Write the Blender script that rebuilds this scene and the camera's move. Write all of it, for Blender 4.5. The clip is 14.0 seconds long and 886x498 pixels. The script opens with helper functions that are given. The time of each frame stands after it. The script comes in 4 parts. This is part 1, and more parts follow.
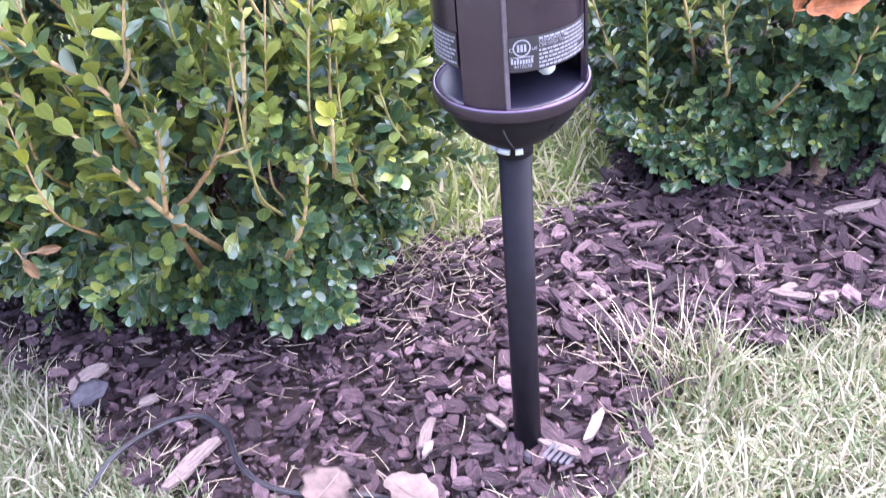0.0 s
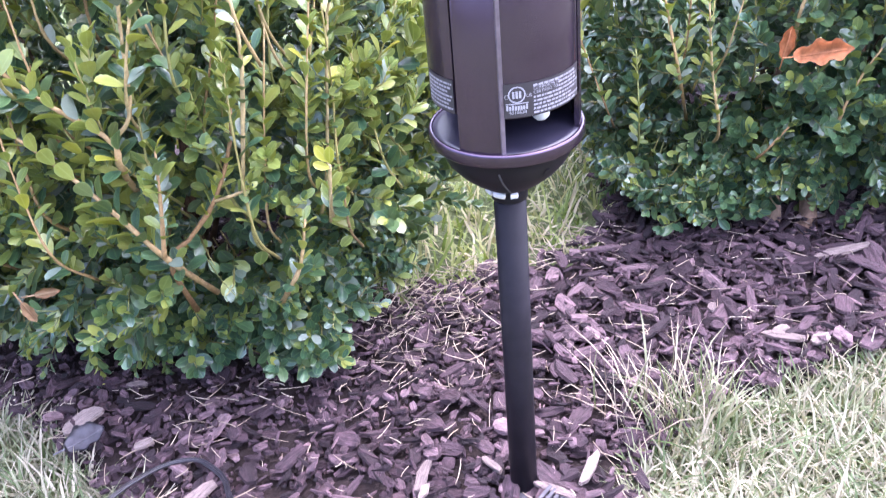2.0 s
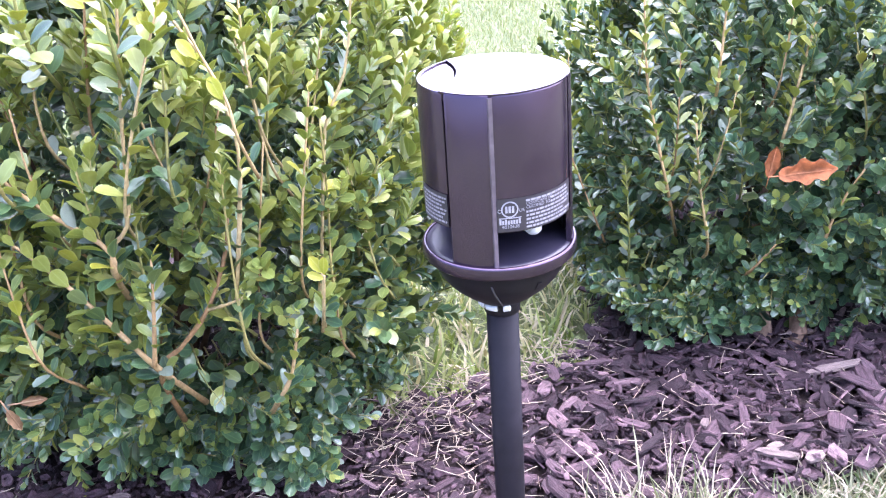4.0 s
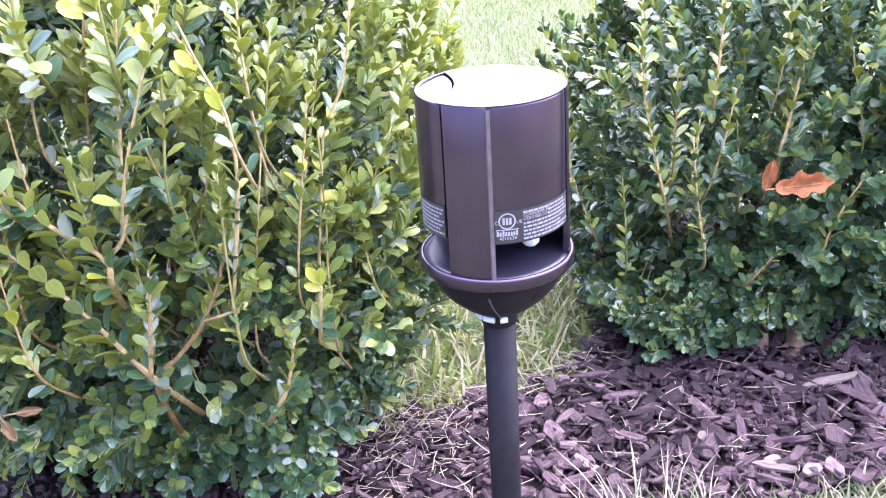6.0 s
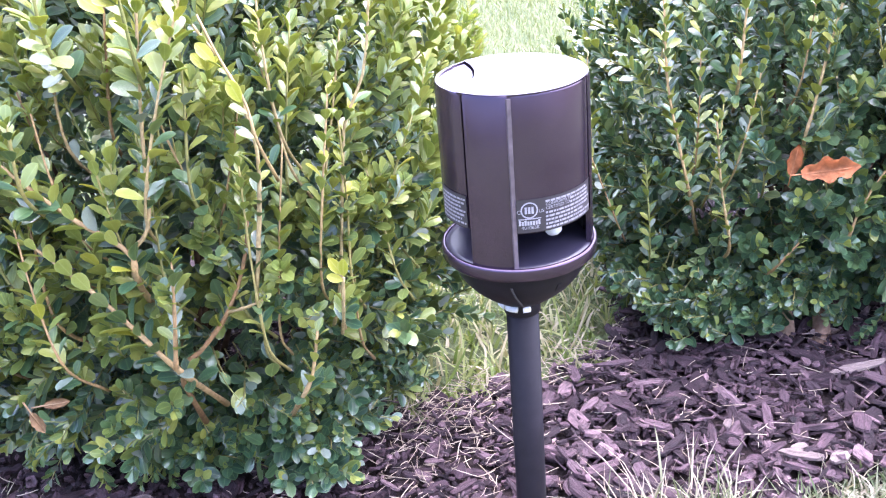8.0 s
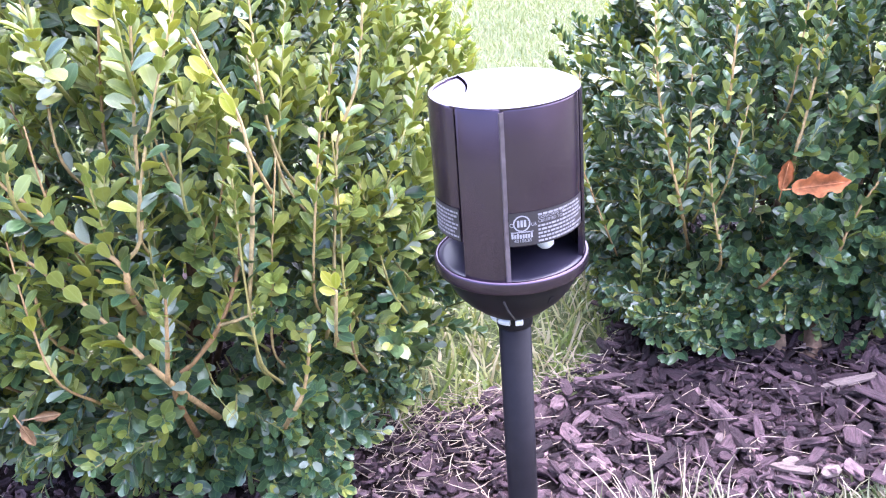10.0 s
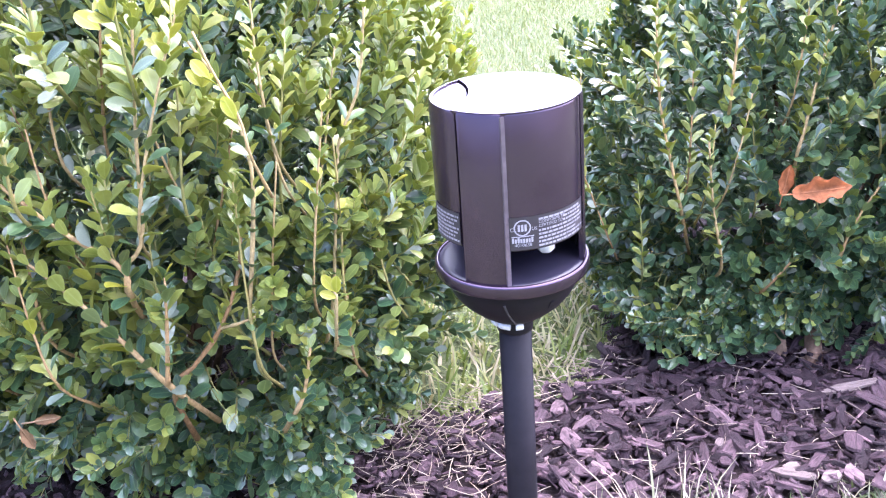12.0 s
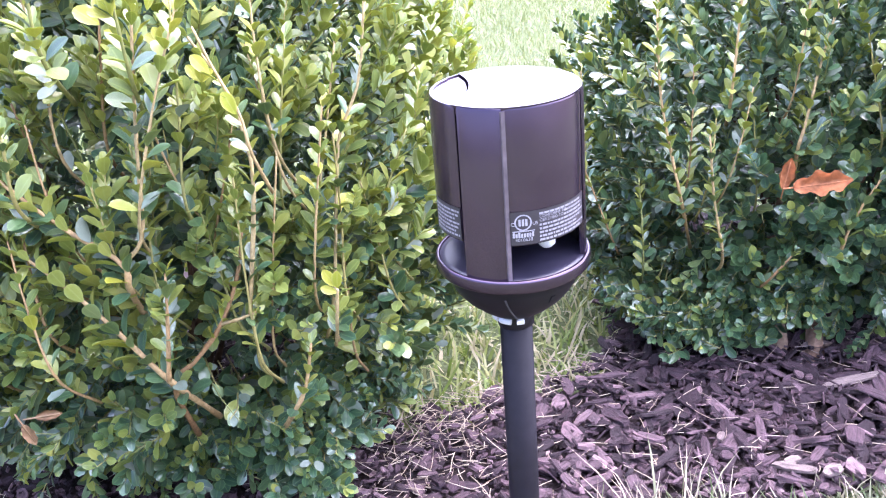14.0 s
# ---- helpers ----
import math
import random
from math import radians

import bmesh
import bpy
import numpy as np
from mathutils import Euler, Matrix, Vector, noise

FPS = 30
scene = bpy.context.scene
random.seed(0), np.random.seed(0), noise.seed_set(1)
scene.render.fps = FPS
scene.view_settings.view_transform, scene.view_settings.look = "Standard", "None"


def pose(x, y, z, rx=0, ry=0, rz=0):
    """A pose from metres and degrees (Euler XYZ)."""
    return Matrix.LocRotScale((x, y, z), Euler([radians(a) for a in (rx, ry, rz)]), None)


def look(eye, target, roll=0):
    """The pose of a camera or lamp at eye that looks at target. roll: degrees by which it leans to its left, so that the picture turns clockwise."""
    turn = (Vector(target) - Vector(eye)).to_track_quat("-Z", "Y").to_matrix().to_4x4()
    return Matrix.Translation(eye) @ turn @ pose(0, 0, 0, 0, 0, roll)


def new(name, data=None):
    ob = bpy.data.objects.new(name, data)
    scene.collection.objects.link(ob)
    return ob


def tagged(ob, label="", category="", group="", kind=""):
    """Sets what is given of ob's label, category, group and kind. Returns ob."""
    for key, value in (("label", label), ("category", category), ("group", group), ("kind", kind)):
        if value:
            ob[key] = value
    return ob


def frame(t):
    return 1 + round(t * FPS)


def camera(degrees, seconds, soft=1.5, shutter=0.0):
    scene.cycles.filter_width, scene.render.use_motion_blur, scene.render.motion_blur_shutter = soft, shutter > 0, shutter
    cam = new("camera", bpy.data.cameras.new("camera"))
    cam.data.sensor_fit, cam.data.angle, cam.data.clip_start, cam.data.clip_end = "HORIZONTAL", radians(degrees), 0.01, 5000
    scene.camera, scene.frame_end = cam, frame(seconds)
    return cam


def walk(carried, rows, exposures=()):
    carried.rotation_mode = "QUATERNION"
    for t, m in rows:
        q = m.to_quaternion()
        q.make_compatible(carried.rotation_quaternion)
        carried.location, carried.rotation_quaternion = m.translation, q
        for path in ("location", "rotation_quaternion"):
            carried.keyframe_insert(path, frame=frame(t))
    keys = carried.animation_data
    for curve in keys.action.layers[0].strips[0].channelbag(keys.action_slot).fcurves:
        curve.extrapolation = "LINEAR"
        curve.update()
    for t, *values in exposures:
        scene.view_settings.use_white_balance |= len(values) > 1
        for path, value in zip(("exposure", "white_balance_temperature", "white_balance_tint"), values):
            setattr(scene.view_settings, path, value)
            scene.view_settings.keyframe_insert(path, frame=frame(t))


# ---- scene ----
cam = camera(50.6, 14.0, soft=1.15, shutter=0.3)
PATH = [
    (0, (0.037, -0.659, 0.602), (-0.225, 1.041, -0.419), -5.3),
    (0.5, (0.038, -0.656, 0.6), (-0.217, 0.986, -0.512), -5.1),
    (1, (0.037, -0.659, 0.602), (-0.208, 0.999, -0.489), -4.8),
    (1.5, (0.037, -0.661, 0.603), (-0.207, 1.028, -0.44), -4.9),
    (2, (0.035, -0.667, 0.606), (-0.209, 1.081, -0.336), -5.0),
    (2.5, (0.035, -0.668, 0.606), (-0.205, 1.125, -0.248), -4.7),
    (3, (0.034, -0.67, 0.607), (-0.2, 1.155, -0.179), -4.3),
    (3.5, (0.034, -0.671, 0.608), (-0.191, 1.173, -0.134), -4.0),
    (6, (0.034, -0.671, 0.608), (-0.179, 1.188, -0.097), -3.5),
    (6.5, (0.035, -0.667, 0.606), (-0.185, 1.203, -0.067), -4.4),
    (7, (0.035, -0.668, 0.606), (-0.192, 1.201, -0.069), -4.3),
    (7.5, (0.033, -0.672, 0.609), (-0.219, 1.181, -0.1), -4.4),
    (8, (0.034, -0.669, 0.608), (-0.227, 1.177, -0.116), -4.6),
    (8.5, (0.034, -0.67, 0.608), (-0.21, 1.182, -0.107), -4.4),
    (11, (0.034, -0.671, 0.608), (-0.211, 1.189, -0.086), -4.2),
    (11.5, (0.034, -0.671, 0.608), (-0.211, 1.19, -0.083), -4.2),
    (12, (0.034, -0.671, 0.608), (-0.211, 1.191, -0.081), -4.1),
    (12.5, (0.034, -0.671, 0.608), (-0.215, 1.191, -0.078), -4.2),
    (13, (0.034, -0.671, 0.608), (-0.212, 1.19, -0.083), -4.1),
    (13.5, (0.034, -0.67, 0.608), (-0.213, 1.19, -0.085), -4.2),
    (14, (0.034, -0.67, 0.608), (-0.213, 1.187, -0.092), -4.3),
]
EXPOSURES = [(0.0, 2.79, 5450, 31.0), (14.0, 2.79, 5450, 31.0)]
walk(cam, [(t, look(e, a, r)) for t, e, a, r in PATH], EXPOSURES)

# ---- light: bright hazy sky, sun spread wide by thin cloud, almost overhead ----
SUN_ELEVATION, SUN_AZIMUTH = 70.0, 58.0      # azimuth in degrees clockwise from +y
world = bpy.data.worlds.new("sky")
scene.world = world
world.use_nodes = True
wn = world.node_tree.nodes
sky = wn.new("ShaderNodeTexSky")
sky.sky_type = "NISHITA"
sky.sun_disc = False
sky.sun_elevation = radians(SUN_ELEVATION)
sky.sun_rotation = radians(SUN_AZIMUTH)
sky.dust_density = 5.0
sky.air_density = 1.2
world.node_tree.links.new(sky.outputs[0], wn["Background"].inputs[0])
wn["Background"].inputs[1].default_value = 0.13
sun = new("sun", bpy.data.lights.new("sun", "SUN"))
sun.data.energy = 2.4
sun.data.angle = radians(132)
sun.data.color = (1.0, 0.95, 0.86)
az, el = radians(SUN_AZIMUTH), radians(SUN_ELEVATION)
sun.matrix_world = look((math.sin(az) * math.cos(el) * 9, math.cos(az) * math.cos(el) * 9, math.sin(el) * 9), (0, 0, 0))


# ---- materials ----
def material(name, build, rough=0.5, spec=0.5, metal=0.0):
    """build(nodes, links, bsdf) adds the colour and relief."""
    m = bpy.data.materials.new(name)
    m.use_nodes = True
    n, l = m.node_tree.nodes, m.node_tree.links
    b = n["Principled BSDF"]
    b.inputs["Roughness"].default_value = rough
    b.inputs["Specular IOR Level"].default_value = spec
    b.inputs["Metallic"].default_value = metal
    build(n, l, b)
    return m


def ramp(n, stops):
    r = n.new("ShaderNodeValToRGB")
    e = r.color_ramp.elements
    while len(e) < len(stops):
        e.new(0.5)
    for k, (p, c) in zip(e, stops):
        k.position, k.color = p, (*c, 1)
    return r


def noise_tex(n, l, scale, detail=4.0, where="Object", rough=0.6):
    c = n.new("ShaderNodeTexCoord")
    t = n.new("ShaderNodeTexNoise")
    t.inputs["Scale"].default_value = scale
    t.inputs["Detail"].default_value = detail
    t.inputs["Roughness"].default_value = rough
    l.new(c.outputs[where], t.inputs["Vector"])
    return t


def piece_random(n, l):
    """A random value for each loose piece, whether it is an object or an island of a joined mesh."""
    g = n.new("ShaderNodeNewGeometry")
    o = n.new("ShaderNodeObjectInfo")
    a = n.new("ShaderNodeMath")
    a.operation = "ADD"
    f = n.new("ShaderNodeMath")
    f.operation = "FRACT"
    l.new(g.outputs["Random Per Island"], a.inputs[0])
    l.new(o.outputs["Random"], a.inputs[1])
    l.new(a.outputs[0], f.inputs[0])
    return f.outputs[0]


def mixed(n, l, fac, a, b, mode="MIX"):
    x = n.new("ShaderNodeMix")
    x.data_type, x.blend_type = "RGBA", mode
    for sock, v in ((x.inputs[0], fac), (x.inputs[6], a), (x.inputs[7], b)):
        if isinstance(v, (int, float)):
            sock.default_value = v
        elif isinstance(v, tuple):
            sock.default_value = (*v, 1)
        else:
            l.new(v, sock)
    return x.outputs[2]


def bump(n, l, b, height, strength, distance):
    k = n.new("ShaderNodeBump")
    k.inputs["Strength"].default_value = strength
    k.inputs["Distance"].default_value = distance
    l.new(height, k.inputs["Height"])
    l.new(k.outputs[0], b.inputs["Normal"])


def power(n, l, value, exponent, gain):
    m = n.new("ShaderNodeMath")
    m.operation = "POWER"
    l.new(value, m.inputs[0])
    m.inputs[1].default_value = exponent
    k = n.new("ShaderNodeMath")
    k.operation = "MULTIPLY"
    l.new(m.outputs[0], k.inputs[0])
    k.inputs[1].default_value = gain
    return k.outputs[0]


def grained(stops, rough, spec, lo, hi, relief):
    """Split wood: colour by piece, streaked along each piece's own length by the attribute 'grain'."""
    def build(n, l, b):
        r = ramp(n, stops)
        l.new(piece_random(n, l), r.inputs[0])
        at = n.new("ShaderNodeAttribute")
        at.attribute_name = "grain"
        mp = n.new("ShaderNodeMapping")
        mp.inputs["Scale"].default_value = (70, 420, 420)
        l.new(at.outputs["Vector"], mp.inputs[0])
        t = n.new("ShaderNodeTexNoise")
        t.inputs["Scale"].default_value = 1.0
        t.inputs["Detail"].default_value = 5.0
        t.inputs["Roughness"].default_value = 0.7
        l.new(mp.outputs[0], t.inputs["Vector"])
        w = noise_tex(n, l, 75, 3)
        g = ramp(n, [(0.28, (lo,) * 3), (0.72, (hi,) * 3)])
        l.new(t.outputs[0], g.inputs[0])
        h = ramp(n, [(0.3, (0.6, 0.6, 0.6)), (0.7, (1.3, 1.25, 1.25))])
        l.new(w.outputs[0], h.inputs[0])
        c = mixed(n, l, 1.0, r.outputs[0], g.outputs[0], "MULTIPLY")
        l.new(mixed(n, l, 1.0, c, h.outputs[0], "MULTIPLY"), b.inputs["Base Color"])
        bump(n, l, b, t.outputs[0], 1.0, relief)
    return lambda name: material(name, build, rough, spec)


def pieces(stops, rough, spec, grain, lo, hi, relief=0.0, through_light=0.0, tint=(1, 1, 1), margin=None):
    """Colour by piece from stops, mottled by a grain between lo and hi; through_light: share of light that passes thin leaves."""
    def build(n, l, b):
        r = ramp(n, stops)
        l.new(piece_random(n, l), r.inputs[0])
        t = noise_tex(n, l, grain)
        g = ramp(n, [(0.3, (lo,) * 3), (0.7, (hi,) * 3)])
        l.new(t.outputs[0], g.inputs[0])
        c = mixed(n, l, 1.0, r.outputs[0], g.outputs[0], "MULTIPLY")
        if margin:
            # paler leaf margin and midrib
            at = n.new("ShaderNodeAttribute")
            at.attribute_name = "rim"
            inv = n.new("ShaderNodeMath")
            inv.operation = "SUBTRACT"
            inv.inputs[0].default_value = 1.0
            l.new(at.outputs["Fac"], inv.inputs[1])
            c = mixed(n, l, power(n, l, at.outputs["Fac"], 6.0, 0.55), c, margin)
            c = mixed(n, l, power(n, l, inv.outputs[0], 14.0, 0.45), c, margin)
        l.new(c, b.inputs["Base Color"])
        if relief:
            bump(n, l, b, t.outputs[0], 0.6, relief)
        if margin:
            b.inputs["Coat Weight"].default_value = 0.25
            b.inputs["Coat Roughness"].default_value = 0.35
        if through_light:
            tr = n.new("ShaderNodeBsdfTranslucent")
            l.new(mixed(n, l, 1.0, c, tint, "MULTIPLY"), tr.inputs[0])
            mx = n.new("ShaderNodeMixShader")
            mx.inputs[0].default_value = through_light
            l.new(b.outputs[0], mx.inputs[1])
            l.new(tr.outputs[0], mx.inputs[2])
            l.new(mx.outputs[0], n["Material Output"].inputs[0])
    return lambda name: material(name, build, rough, spec)


GOLD = (1.7, 1.6, 0.6)
leaf_mature = pieces([(0, (0.018, 0.057, 0.032)), (0.45, (0.040, 0.102, 0.048)), (0.8, (0.076, 0.150, 0.056)), (1, (0.130, 0.200, 0.080))],
                     0.30, 1.0, 90, 0.75, 1.15, 0.0004, 0.12, GOLD, (0.20, 0.31, 0.13))("boxwood_leaf")
leaf_young = pieces([(0, (0.125, 0.190, 0.046)), (0.6, (0.225, 0.282, 0.058)), (1, (0.33, 0.35, 0.075))],
                    0.36, 0.9, 90, 0.85, 1.1, 0.0003, 0.26, GOLD, (0.36, 0.43, 0.15))("young_boxwood_leaf")
leaf_under = pieces([(0, (0.070, 0.125, 0.046)), (0.6, (0.110, 0.170, 0.056)), (1, (0.17, 0.215, 0.075))], 0.55, 0.4, 90, 0.85, 1.1, 0.0003, 0.25, GOLD, (0.26, 0.34, 0.13))("boxwood_leaf_underside")
leaf_under_young = pieces([(0, (0.22, 0.28, 0.060)), (0.6, (0.31, 0.35, 0.075)), (1, (0.40, 0.41, 0.10))], 0.6, 0.3, 90, 0.85, 1.1, 0.0003, 0.32, GOLD, (0.42, 0.47, 0.18))("young_leaf_underside")
leaf_yellow = pieces([(0, (0.34, 0.38, 0.025)), (1, (0.46, 0.45, 0.05))], 0.45, 0.5, 90, 0.8, 1.1, 0.0003, 0.3, (1.3, 1.25, 0.6), (0.6, 0.58, 0.22))("yellow_leaf")
leaf_pale = pieces([(0, (0.18, 0.24, 0.18)), (1, (0.29, 0.34, 0.27))], 0.5, 0.5, 90, 0.85, 1.1, 0.0003, 0.2)("pale_leaf_underside")
leaf_dry = pieces([(0, (0.46, 0.18, 0.07)), (0.5, (0.54, 0.23, 0.10)), (1, (0.48, 0.27, 0.13))], 0.6, 0.35, 70, 0.45, 1.25, 0.002, 0.2)("dry_leaf")
leaf_tan = pieces([(0, (0.34, 0.20, 0.10)), (1, (0.48, 0.33, 0.19))], 0.65, 0.3, 70, 0.5, 1.2, 0.002, 0.15)("tan_dry_leaf")
leaf_slate = pieces([(0, (0.13, 0.12, 0.14)), (1, (0.19, 0.18, 0.20))], 0.7, 0.3, 60, 0.6, 1.2, 0.002, 0.1)("slate_withered_leaf")
leaf_grey = pieces([(0, (0.240, 0.176, 0.160)), (1, (0.368, 0.288, 0.256))], 0.7, 0.3, 60, 0.6, 1.2, 0.002, 0.1)("withered_leaf")
bark_twig = pieces([(0, (0.30, 0.18, 0.085)), (0.5, (0.39, 0.26, 0.12)), (1, (0.42, 0.33, 0.16))], 0.7, 0.3, 220, 0.6, 1.2, 0.0006)("twig_bark")
bark_green = pieces([(0, (0.20, 0.22, 0.07)), (1, (0.33, 0.28, 0.10))], 0.6, 0.3, 220, 0.75, 1.15, 0.0004)("green_shoot")
bark_foot = pieces([(0, (0.20, 0.12, 0.080)), (1, (0.32, 0.22, 0.15))], 0.85, 0.2, 90, 0.45, 1.3, 0.003)("worn_trunk_bark")
# inner bark, darkened to stand in for shade deep in the bushes
bark_inner_shade = pieces([(0, (0.085, 0.055, 0.038)), (1, (0.13, 0.085, 0.055))], 0.85, 0.2, 60, 0.4, 1.3, 0.004)("trunk_bark")
chip_bark = grained([(0, (0.018, 0.010, 0.013)), (0.35, (0.039, 0.022, 0.029)), (0.7, (0.077, 0.047, 0.057)), (0.92, (0.134, 0.088, 0.101)), (1, (0.241, 0.164, 0.174))],
                    0.75, 0.4, 0.35, 1.6, 0.004)("bark_chip")
chip_pale = grained([(0, (0.18, 0.14, 0.13)), (1, (0.31, 0.25, 0.225))], 0.75, 0.3, 0.45, 1.3, 0.003)("pale_wood_chip")
straw = pieces([(0, (0.271, 0.207, 0.152)), (1, (0.476, 0.405, 0.303))], 0.6, 0.3, 90, 0.7, 1.1)("dry_straw")
grass_mix = pieces([(0, (0.078, 0.118, 0.045)), (0.25, (0.142, 0.176, 0.084)), (0.5, (0.232, 0.238, 0.150)), (0.75, (0.340, 0.312, 0.232)), (1, (0.460, 0.412, 0.330))],
                   0.5, 0.4, 40, 0.75, 1.15, 0, 0.25, (1.2, 1.2, 0.7))("lawn_grass")
grass_green = pieces([(0, (0.120, 0.176, 0.040)), (0.4, (0.224, 0.272, 0.080)), (0.7, (0.336, 0.352, 0.160)), (0.85, (0.448, 0.400, 0.272)), (1, (0.512, 0.448, 0.336))],
                     0.5, 0.4, 40, 0.75, 1.15, 0, 0.3, (1.2, 1.2, 0.6))("shaded_green_grass")


grass_far = pieces([(0, (0.154, 0.194, 0.088)), (0.6, (0.201, 0.235, 0.113)), (1, (0.259, 0.275, 0.162))], 0.6, 0.3, 3, 0.85, 1.1, 0, 0.25, (1.2, 1.2, 0.7))("distant_lawn_grass")


def soil_build(n, l, b):
    t, f = noise_tex(n, l, 9), noise_tex(n, l, 140, 6)
    r = ramp(n, [(0.3, (0.018, 0.012, 0.012)), (0.7, (0.045, 0.030, 0.030))])
    l.new(f.outputs[0], r.inputs[0])
    l.new(mixed(n, l, t.outputs[0], r.outputs[0], (0.03, 0.022, 0.021)), b.inputs["Base Color"])
    bump(n, l, b, f.outputs[0], 1.0, 0.006)


def lawn_build(n, l, b):
    t, f, w = noise_tex(n, l, 1.3), noise_tex(n, l, 60, 6), noise_tex(n, l, 12, 5)
    r = ramp(n, [(0.25, (0.05, 0.062, 0.028)), (0.55, (0.11, 0.13, 0.06)), (0.8, (0.20, 0.195, 0.12))])
    l.new(f.outputs[0], r.inputs[0])
    c = mixed(n, l, w.outputs[0], r.outputs[0], (0.12, 0.145, 0.065))
    g = ramp(n, [(0.3, (0.8, 0.85, 0.8)), (0.7, (1.1, 1.1, 1.0))])
    l.new(t.outputs[0], g.inputs[0])
    l.new(mixed(n, l, 1.0, c, g.outputs[0], "MULTIPLY"), b.inputs["Base Color"])
    bump(n, l, b, f.outputs[0], 1.0, 0.02)


def bronze_build(n, l, b):
    t, f = noise_tex(n, l, 900, 2), noise_tex(n, l, 25, 4)
    r = ramp(n, [(0.3, (0.066, 0.047, 0.073)), (0.7, (0.086, 0.062, 0.095))])
    l.new(f.outputs[0], r.inputs[0])
    l.new(r.outputs[0], b.inputs["Base Color"])
    q = ramp(n, [(0.3, (0.15,) * 3), (0.7, (0.20,) * 3)])
    l.new(f.outputs[0], q.inputs[0])
    l.new(q.outputs[0], b.inputs["Roughness"])
    bump(n, l, b, t.outputs[0], 0.15, 0.0003)


def pole_build(n, l, b):
    f, t = noise_tex(n, l, 40, 4), noise_tex(n, l, 800, 2)
    r = ramp(n, [(0.3, (0.009, 0.008, 0.011)), (0.7, (0.015, 0.013, 0.018))])
    l.new(f.outputs[0], r.inputs[0])
    l.new(r.outputs[0], b.inputs["Base Color"])
    bump(n, l, b, t.outputs[0], 0.15, 0.0003)


def plain(c, grain=200, lo=0.85, hi=1.1):
    def build(n, l, b):
        f = noise_tex(n, l, grain)
        r = ramp(n, [(0.3, tuple(v * lo for v in c)), (0.7, tuple(v * hi for v in c))])
        l.new(f.outputs[0], r.inputs[0])
        l.new(r.outputs[0], b.inputs["Base Color"])
    return build


soil = material("mulch_soil", soil_build, 0.95, 0.2)
lawn_soil = material("lawn_ground", lawn_build, 0.9, 0.2)
bronze = material("dark_bronze_powder_coat", bronze_build, 0.3, 0.6, 0.8)
# lighter bronze for the fins: the bevel's sky glint is put into the colour
glint_edge = material("bronze_edge_glint", plain((0.17, 0.14, 0.18), 120, 0.7, 1.2), 0.36, 0.5, 0.6)
pole_paint = material("black_satin_pole", pole_build, 0.45, 0.14)
inner_black = material("black_inner_plastic", plain((0.010, 0.009, 0.014)), 0.5, 0.25)
# tray floor: shade under the shell painted in as dark blue
tray_shade = material("bronze_tray_shade", plain((0.022, 0.020, 0.034), 60, 0.8, 1.2), 0.36, 0.5)
sticker_black = material("black_sticker", plain((0.035, 0.030, 0.036)), 0.45, 0.4)
print_white = material("white_print", plain((0.31, 0.30, 0.34)), 0.6, 0.3)
nylon = material("white_nylon", plain((0.72, 0.70, 0.74)), 0.5, 0.4)
lens_white = material("frosted_lens", plain((0.75, 0.74, 0.78)), 0.4, 0.5)
cable_black = material("black_cable_sheath", plain((0.016, 0.014, 0.018), 90, 0.7, 1.4), 0.38, 0.5)
stake_grey = material("grey_stake_plastic", plain((0.06, 0.055, 0.065), 90, 0.6, 1.3), 0.6, 0.4)


# ---- mesh helpers ----
def part(name, bm, mat, parent=None, label="", smooth=False):
    me = bpy.data.meshes.new(name)
    bmesh.ops.recalc_face_normals(bm, faces=bm.faces[:])
    bm.to_mesh(me)
    bm.free()
    return link(name, me, mat, parent, label, smooth)


def link(name, me, mat, parent=None, label="", smooth=False):
    for m in mat if isinstance(mat, (list, tuple)) else [mat]:
        me.materials.append(m)
    if smooth:
        me.polygons.foreach_set("use_smooth", [True] * len(me.polygons))
    ob = new(name, me)
    ob.parent = parent
    if label:
        ob["label"] = label
    return ob


def thing(name, place, label, category, group="", kind=""):
    ob = new(name)
    ob.location = place
    ob.empty_display_size = 0.05
    return tagged(ob, label, category, group, kind)


def lathe(profile, a0=0.0, a1=360.0, steps=64):
    """A bmesh: a profile of (radius, height) turned from a0 to a1 degrees; 0 faces -y, positive towards +x. A part turn is closed at its ends."""
    bm = bmesh.new()
    full = abs(a1 - a0) >= 359.9
    n = steps if full else steps + 1
    rings = []
    for i in range(n):
        a = radians(a0 + (a1 - a0) * i / steps)
        rings.append([bm.verts.new((r * math.sin(a), -r * math.cos(a), z)) for r, z in profile])
    for i in range(n if full else n - 1):
        p, q = rings[i], rings[(i + 1) % n]
        for j in range(len(profile)):
            k = (j + 1) % len(profile)
            if full and k == 0 and profile[0][0] < 1e-6 and profile[-1][0] < 1e-6:
                continue
            vs = [p[j], q[j], q[k], p[k]]
            if profile[j][0] < 1e-6 and profile[k][0] < 1e-6:
                continue
            bm.faces.new(vs)
    if not full:
        bm.faces.new(rings[0])
        bm.faces.new(rings[-1][::-1])
    bmesh.ops.remove_doubles(bm, verts=bm.verts[:], dist=1e-6)
    return bm


